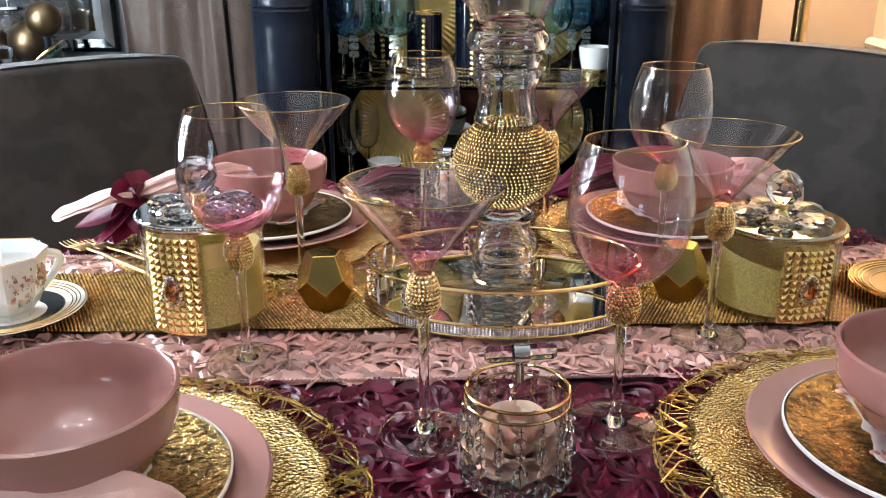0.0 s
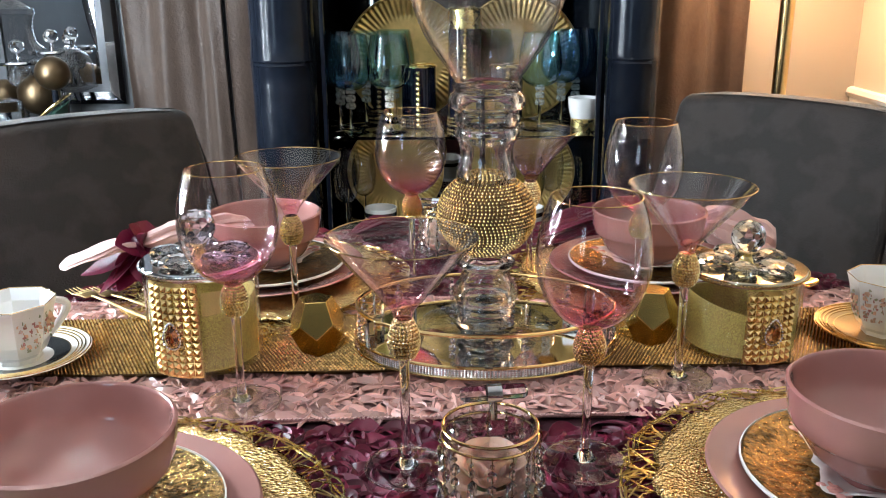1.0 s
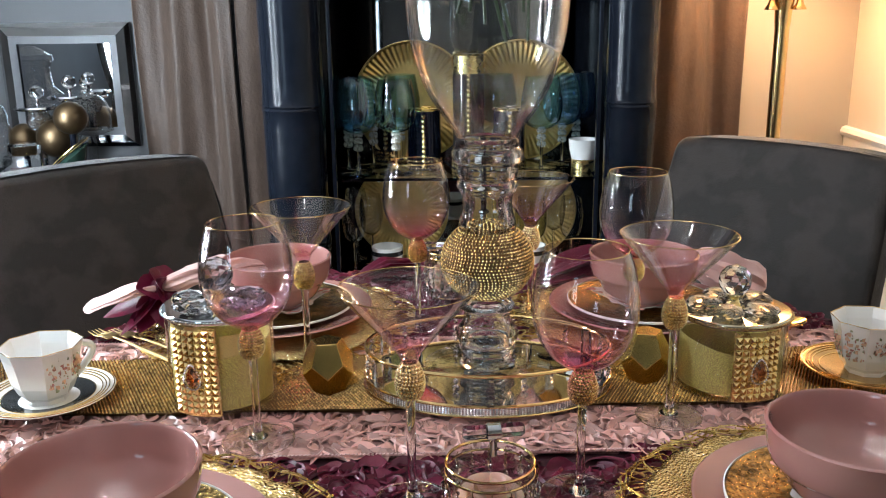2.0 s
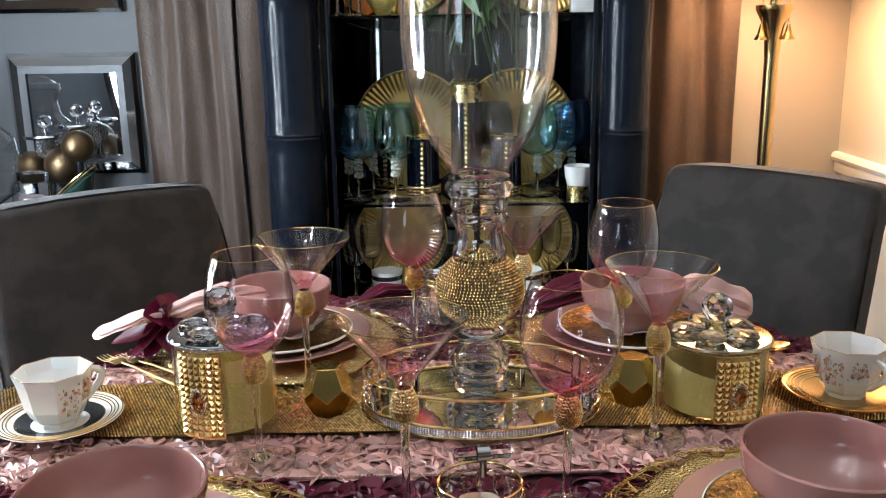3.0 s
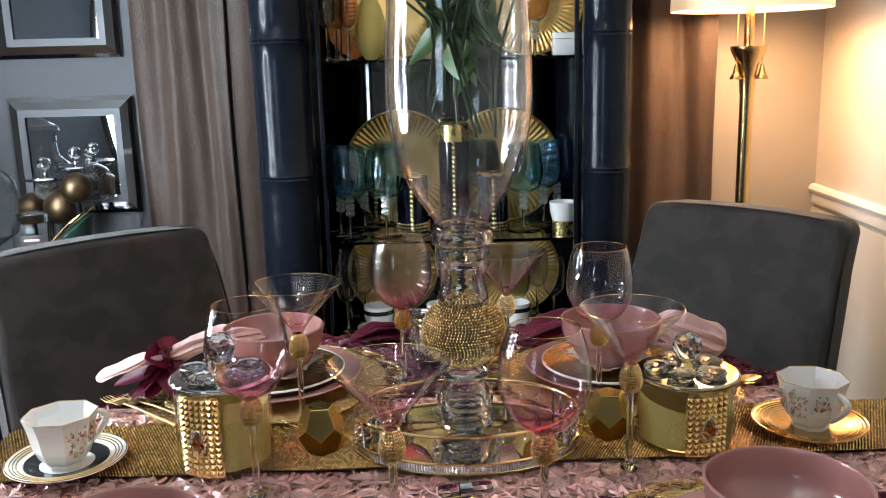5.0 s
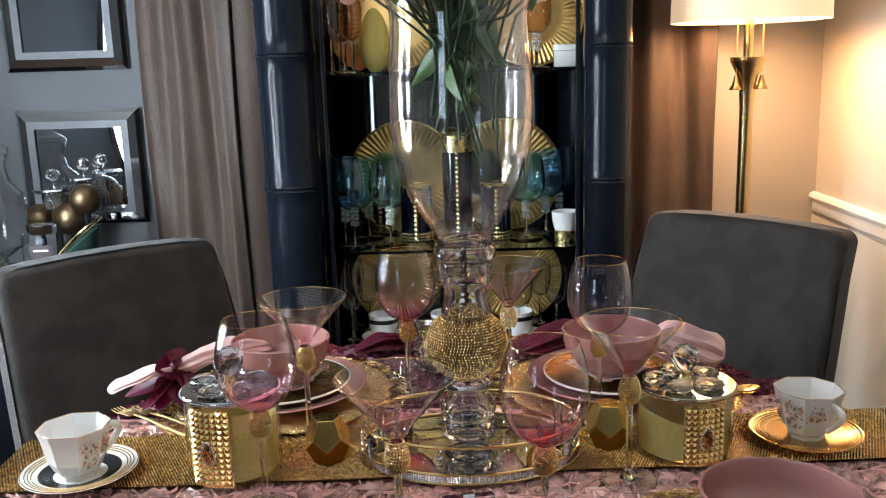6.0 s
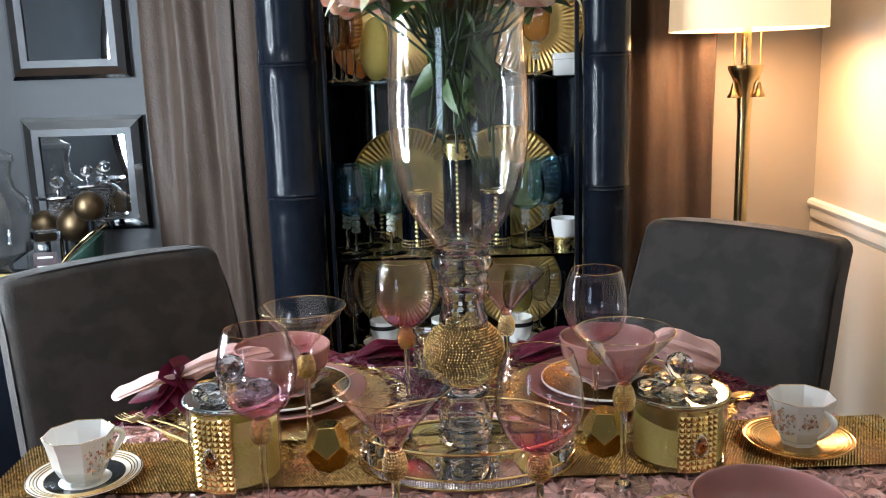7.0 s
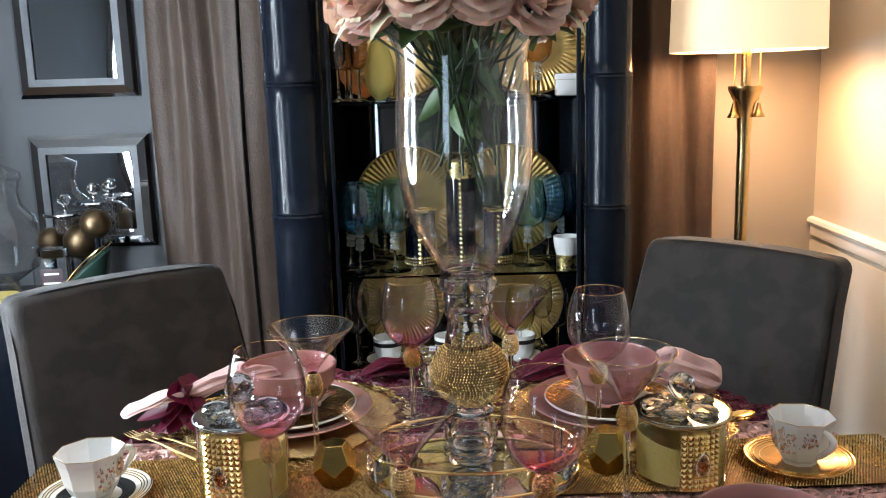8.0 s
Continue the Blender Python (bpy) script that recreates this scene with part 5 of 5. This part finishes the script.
post(-0.362, 0.076)
post(0.455, 0.062)
for x in (X0 + 0.03, X1 - 0.02):
    part("side_panel", Geo().box(0.02, Y1 - Y0 - 0.06, 2.0, 0.003, m=pose(x, (Y0 + Y1) / 2 + 0.03, 1.0)), NAVY, cab)
part("back_panel", Geo().box(X1 - X0, 0.015, 2.0, 0.002, m=pose((X0 + X1) / 2, Y1 + 0.008, 1.0)), SMOKED, cab, "smoked mirror back")
part("top", Geo().box(X1 - X0 + 0.06, Y1 - Y0 + 0.04, 0.06, 0.012, m=pose((X0 + X1) / 2, (Y0 + Y1) / 2, 2.05)), NAVY, cab)
part("bottom", Geo().box(X1 - X0, Y1 - Y0, 0.12, 0.006, m=pose((X0 + X1) / 2, (Y0 + Y1) / 2, 0.06)), NAVY, cab)
S_LOW, S_MID, S_TOP = 0.530, 0.801, 1.273
for zz in (S_LOW, S_MID, S_TOP):
    part("shelf", Geo().box(0.66, 0.35, 0.008, 0.001, m=pose(0.048, 2.285, zz - 0.0042)), SHELF_GLASS, cab, "thick glass shelf", smooth=False)
for x, r in ((-0.268, 0.006), (0.378, 0.006)):
    part("door_stile", Geo().box(0.010, 0.02, 1.86, 0.002, m=pose(x, 2.075, 1.05)), NAVY, cab)


def fluted_charger(x, zc, r, mat_, lean=7, y=2.405):
    c = thing("charger_plate", pose(x, y, zc, 90 - lean, 0, 0), "gold charger plate with a fluted rim leaning in the cabinet", "plate", "gold chargers in the cabinet")

    def fn(u, v):
        a = u * 2 * math.pi
        k = v * 2 if v < 0.5 else 2 - v * 2
        rr = r * k
        rib = 0.0022 * math.sin(62 * a) if 0.70 < k < 0.96 else 0
        dish = 0.010 * max(0, (k - 0.62) / 0.38)
        return (rr * math.cos(a), rr * math.sin(a), dish + (rib + 0.002 if v < 0.5 else 0))
    part("disc", Geo().sheet(fn, 496, 31, closed_u=True), mat_, c, smooth="all")
    part("rim", Geo().tube([(r * math.cos(2 * math.pi * i / 80), r * math.sin(2 * math.pi * i / 80), 0.012) for i in range(80)], 0.003, 6, closed=True), mat_, c)


for x, zc, r in ((-0.088, S_MID + 0.162, 0.162), (0.212, S_MID + 0.162, 0.162), (-0.125, S_LOW + 0.122, 0.132), (0.240, S_LOW + 0.122, 0.132), (0.290, S_TOP + 0.150, 0.150), (-0.10, S_TOP + 0.150, 0.150)):
    fluted_charger(x, zc + 0.002, r, AGED_GOLD)


def goblet(x, y, zz, mat_, h=0.235, r=0.041, jewel=True, label="blue balloon wine glass with jewelled stem", group="coloured goblets in the cabinet"):
    c = thing("goblet", pose(x, y, zz), label, "glass", group)
    k0 = h * 0.44
    part("foot", Geo().lathe([(0, 0), (r * 0.85, 0), (r * 0.8, 0.002), (0.008, 0.006), (0.004, 0.012), (0.0038, k0), (0, k0)], 28), CLEAR, c, "clear stem")
    if jewel:
        g = Geo()
        for k in range(3):
            egg_beads(g, k0 - 0.045 + k * 0.018, k0 - 0.030 + k * 0.018, 0.0115, 4, 0.007)
        part("stem_jewel", g, STEM_SILVER, c, "silver stone knot", smooth=False)
    out = curve([(0, k0), (0.42 * r, k0 + 0.003), (0.84 * r, k0 + 0.020), (r, k0 + 0.052), (r * 0.97, k0 + 0.085), (r * 0.80, h)], 3)
    part("bowl", Geo().lathe(out + [(q - 0.0014, zq) for q, zq in out[:1:-1]] + [(0, k0 + 0.008)], 40), mat_, c)


for x, y, mm, lb_ in ((-0.218, 2.17, TEAL, "teal"), (-0.190, 2.29, TEAL, "teal"), (-0.262, 2.34, BLUE, "blue"), (-0.122, 2.18, GREEN, "green"), (-0.252, 2.24, BLUE, "blue"), (-0.120, 2.36, TEAL, "teal"), (0.255, 2.22, GREEN, "green"), (0.318, 2.30, BLUE, "blue"), (0.366, 2.38, BLUE, "blue"), (0.145, 2.35, TEAL, "teal")):
    goblet(x, y, S_MID, mm, 0.240, 0.054, True, lb_ + " glass balloon goblet with silver jewelled stem")
for x, y in ((-0.238, 2.18), (-0.20, 2.26), (-0.25, 2.34), (0.335, 2.2), (0.30, 2.3)):
    goblet(x, y, S_LOW, THIN, 0.20, 0.032, False, "clear glass goblet with a thin stem", "clear goblets in the cabinet")
for x, y in ((-0.255, 2.17), (-0.228, 2.22), (-0.20, 2.17), (-0.250, 2.30)):
    goblet(x, y, S_TOP, AMBER if x > -0.23 else THIN, 0.19, 0.028, False, "slender amber and clear cordial glass", "cordial glasses on the top shelf")
goblet(0.285, 2.19, S_TOP, AMBER, 0.20, 0.040, True, "amber glass goblet with jewelled stem", "cordial glasses on the top shelf")
goblet(0.225, 2.16, S_LOW, OLIVE, 0.21, 0.042, False, "olive glass goblet with a clear stem", "clear goblets in the cabinet")


def banded_bottle(x, y, h, r, cap, label):
    c = thing("bottle", pose(x, y, S_MID), label, "bottle", "navy bottles in the cabinet")
    part("body", Geo().lathe([(0, 0), (r, 0), (r, h - cap), (0, h - cap)], 36), DARKBLUE, c)
    part("cap", Geo().lathe([(0, h - cap), (r + 0.002, h - cap), (r + 0.002, h - 0.004), (r - 0.002, h), (0, h)], 36), SATIN_GOLD, c, "gold cap")
    g = Geo()
    for k in range(int((h - cap) / 0.013)):
        g.ico(0.0075, 1, pose(0, -r - 0.002, 0.012 + k * 0.013) @ Matrix.Diagonal((1, 0.6, 0.8, 1)))
    part("gem_strip", g, STRASS, c, "strip of gold gems", smooth=False, kind="stuff")
    g = Geo()
    for row in range(3):
        n = int(2 * math.pi * r / 0.008)
        for i in range(n):
            a = 2 * math.pi * i / n
            g.ico(0.0038, 1, pose((r + 0.001) * math.cos(a), (r + 0.001) * math.sin(a), 0.006 + row * 0.009))
    part("gem_band", g, STRASS, c, "gold gem band round the foot", smooth=False)


banded_bottle(0.066, 2.27, 0.298, 0.042, 0.050, "navy bottle with gold cap and gem strip")
banded_bottle(-0.052, 2.26, 0.160, 0.044, 0.006, "short navy bottle with gold gem strip")
banded_bottle(0.172, 2.25, 0.160, 0.042, 0.006, "short navy bottle with gold gem strip")
banded_bottle(-0.165, 2.40, 0.150, 0.030, 0.012, "short navy bottle with gold gem band")
wb = thing("white_bowl", pose(0.362, 2.20, S_MID), "white porcelain bowl on a gold foot", "bowl")
part("foot", Geo().lathe([(0, 0), (0.030, 0), (0.030, 0.028), (0.026, 0.031), (0, 0.031)], 32), SATIN_GOLD, wb, "gold foot")
part("bowl", Geo().lathe([(0, 0.031), (0.030, 0.031), (0.036, 0.055), (0.0385, 0.082), (0.036, 0.082), (0.033, 0.056), (0.026, 0.036), (0, 0.035)], 40), WHITE_CHINA, wb)
for x in (-0.153, 0.228, 0.022):
    c = thing("banded_teacup", pose(x, 2.19, S_LOW + 0.0005), "white teacup with a black band on its saucer", "cup", "banded teacups in the cabinet")
    part("saucer", Geo().lathe([(0, 0), (0.03, 0), (0.062, 0.010), (0.062, 0.012), (0.03, 0.004), (0, 0.004)], 40), WHITE_CHINA, c)
    part("bowl", Geo().lathe([(0, 0.005), (0.024, 0.005), (0.036, 0.020), (0.040, 0.045), (0.0415, 0.074), (0.039, 0.074), (0.037, 0.045), (0.033, 0.023), (0, 0.010)], 40), WHITE_CHINA, c)
    part("black_band", Geo().lathe([(0.0405, 0.052), (0.0418, 0.052), (0.0424, 0.064), (0.041, 0.064)], 40, loop=True), BLACK_GLAZE, c, "black band")
egg = thing("glitter_egg", pose(-0.150, 2.25, S_TOP), "large gold glitter egg ornament", "ornament")
part("egg", Geo().lathe([(0.0, 0.0), (0.014, 0.0015)] + [(0.042 * math.sin(math.pi * k / 16) * (1 + 0.12 * math.cos(math.pi * k / 16)), 0.085 - 0.085 * math.cos(math.pi * k / 16)) for k in range(2, 17)], 40), GLITTER, egg)
lb2 = thing("leaf_dish", pose(-0.205, 2.40, S_TOP + 0.11, 75, 0, 0), "amber glass leaf-shaped dish standing upright", "dish")
g = Geo()
leaf_geo(g, pose(0, -0.11, 0), 0.24, 0.075, 0.05)
part("dish", g, mat("amber_leaf_glaze", (0.45, 0.17, 0.04), 0.2, 0.3, var=0.4, scale=40, bump=0.6), lb2, smooth="all")
bx = thing("white_box", pose(0.360, 2.20, S_TOP), "small white box with a pale lid", "box")
part("body", Geo().box(0.055, 0.05, 0.042, 0.002, m=pose(0, 0, 0.0212)), WHITE_CHINA, bx)
part("lid", Geo().box(0.059, 0.054, 0.016, 0.002, m=pose(0, 0, 0.0505)), WHITE_CHINA, bx)

# ---- sideboard under the mirrors ----
sb = thing("sideboard", pose(-1.42, 2.325, 0), "dark narrow sideboard under the wall mirrors", "sideboard")
part("body", Geo().box(1.10, 0.40, 0.62, 0.008, m=pose(0, 0, 0.37)), NAVY, sb)
part("top", Geo().box(1.14, 0.44, 0.025, 0.005, m=pose(0, 0, 0.693)), NAVY, sb)
for x in (-0.5, 0.5):
    for y in (-0.16, 0.16):
        part("foot", Geo().lathe([(0, 0), (0.018, 0), (0.024, 0.06), (0, 0.06)], 16, m=pose(x, y, 0)), NAVY, sb)
SB = 0.706


def glass_jar(x, y, prof, label, category, name, lid=None):
    c = thing(name, pose(x, y, SB), label, category)
    part("body", Geo().lathe(prof + [(max(r - 0.003, 0), zz) for r, zz in prof[:1:-1]] + [(0, 0.006)], 48), THIN, c)
    if lid:
        part("lid", Geo().lathe(lid, 40), THIN, c)
    return c


glass_jar(-1.300, 2.33, [(0, 0), (0.07, 0), (0.072, 0.01), (0.03, 0.03), (0.028, 0.06), (0.09, 0.10), (0.102, 0.18), (0.092, 0.255), (0.060, 0.285), (0.052, 0.33), (0.062, 0.365)], "large clear glass apothecary jar with domed lid", "jar", "apothecary_jar",
          [(0, 0.366), (0.066, 0.366), (0.064, 0.385), (0.030, 0.405), (0.014, 0.412), (0.022, 0.432), (0, 0.450)])
jar = glass_jar(-1.272, 2.20, [(0, 0), (0.062, 0), (0.064, 0.01), (0.064, 0.075), (0.060, 0.09)], "low clear glass jar with a gold glitter band", "jar", "glass_jar")
part("gold_band", Geo().lathe([(0.0645, 0.020), (0.066, 0.020), (0.066, 0.045), (0.0645, 0.045)], 48, loop=True), GLITTER, jar)
bt = thing("square_bottle", pose(-1.150, 2.31, SB, 0, 0, 8) @ Matrix.Diagonal((1.04, 1.0, 1.15, 1)), "square clear glass bottle with a dark picture label", "bottle")
part("body", Geo().box(0.105, 0.07, 0.118, 0.012, 3, m=pose(0, 0, 0.0595)), THIN, bt)
part("neck", Geo().lathe([(0, 0.118), (0.040, 0.118), (0.042, 0.123), (0.042, 0.140), (0.036, 0.143), (0, 0.143)], 32), CLEAR, bt)
lbl = part("label", Geo().box(0.062, 0.002, 0.062, 0.0005, m=pose(0.002, -0.0365, 0.060)), mat("label_print", (0.06, 0.03, 0.035), 0.5, var=0.7, scale=45), bt, "dark printed label")
for zz, w in ((0.078, 0.040), (0.054, 0.046), (0.044, 0.032)):
    part("print_bar", Geo().box(w, 0.001, 0.005, m=pose(0.002, -0.0382, zz)), WHITE_CHINA, lbl)
for x, y, zz, r in ((-1.000, 2.28, 0.236, 0.044), (-1.080, 2.36, 0.172, 0.054), (-1.200, 2.42, 0.165, 0.042)):
    o = thing("gold_ball_jar", pose(x, y, SB), "smooth bronze ball on a slim dark stand", "ornament", "gold balls on the sideboard")
    part("ball", Geo().ico(r, 3, pose(0, 0, zz)), mat("bronze_gold", (0.17, 0.115, 0.065), 0.42, 1.0, var=0.2), o)
    part("stand", Geo().lathe([(0, 0), (0.035, 0), (0.03, 0.008), (0.008, 0.015), (0.008, zz - r + 0.004), (0, zz - r + 0.004)], 24), NAVY, o)
for x, y, h, r in ((-1.122, 2.36, 0.252, 0.060), (-1.072, 2.46, 0.272, 0.062)):
    o = thing("crystal_stand", pose(x, y, SB), "crystal pedestal stand with flat plate and ball finial", "stand", "crystal stands on the sideboard")
    part("plate", Geo().lathe([(0, h), (r, h), (r + 0.002, h + 0.004), (r, h + 0.009), (0, h + 0.009)], 40), CHROME, o)
    g = Geo()
    egg_beads(g, h - 0.055, h - 0.002, 0.032, 11, 0.020)
    part("stone_collar", g, SILVER_STRASS, o, "silver stone collar", smooth=False, kind="stuff")
    part("stem", Geo().lathe([(0, 0), (0.045, 0), (0.04, 0.008), (0.012, 0.02), (0.012, h - 0.06), (0.018, h - 0.05), (0.018, h), (0, h)], 28), CHROME, o)
    part("finial_stem", Geo().lathe([(0, h + 0.008), (0.005, h + 0.008), (0.005, h + 0.030), (0, h + 0.030)], 12), CHROME, o)
    part("finial", Geo().ico(0.020, 2, pose(0, 0, h + 0.046)), CRYSTAL, o, "cut crystal ball", smooth=False)
dome = thing("glass_cloche", pose(-0.985, 2.37, SB), "clear glass cloche dome on a glass foot", "cloche")
part("base", Geo().lathe([(0, 0), (0.05, 0), (0.045, 0.008), (0.012, 0.02), (0.012, 0.175), (0.060, 0.190), (0.060, 0.196), (0, 0.196)], 32), THIN, dome)
dp = [(0.056 * math.cos(k * math.pi / 20), 0.235 + 0.060 * math.sin(k * math.pi / 20)) for k in range(11)]
part("dome", Geo().lathe([(0.056, 0.197)] + dp + [(max(0, r - 0.002), zz - 0.002) for r, zz in dp[::-1]] + [(0.054, 0.197)], 40), THIN, dome)
lc = thing("leaf_bowl", pose(-1.025, 2.20, SB, 0, 0, 20), "dark green bowl with a curled gold rim", "bowl")


def curl(u, v):
    a = u * 2 * math.pi
    k = v * 2 if v < 0.5 else 2 - v * 2
    t = 0 if v < 0.5 else 0.003
    r = 0.02 + 0.055 * k ** 0.7 * (1 + 0.3 * math.cos(a))
    return (r * math.cos(a), r * math.sin(a) * 0.7, 0.002 + t + 0.115 * k * k * (1 + 0.6 * math.cos(a)))


part("bowl", Geo().sheet(curl, 60, 24, closed_u=True), mat("dark_green_glaze", (0.02, 0.045, 0.035), 0.2, var=0.4), lc, smooth="all")
part("rim", Geo().tube([curl(i / 60, 0.5) for i in range(60)], 0.002, 6, closed=True), GOLD, lc, "gold rim")
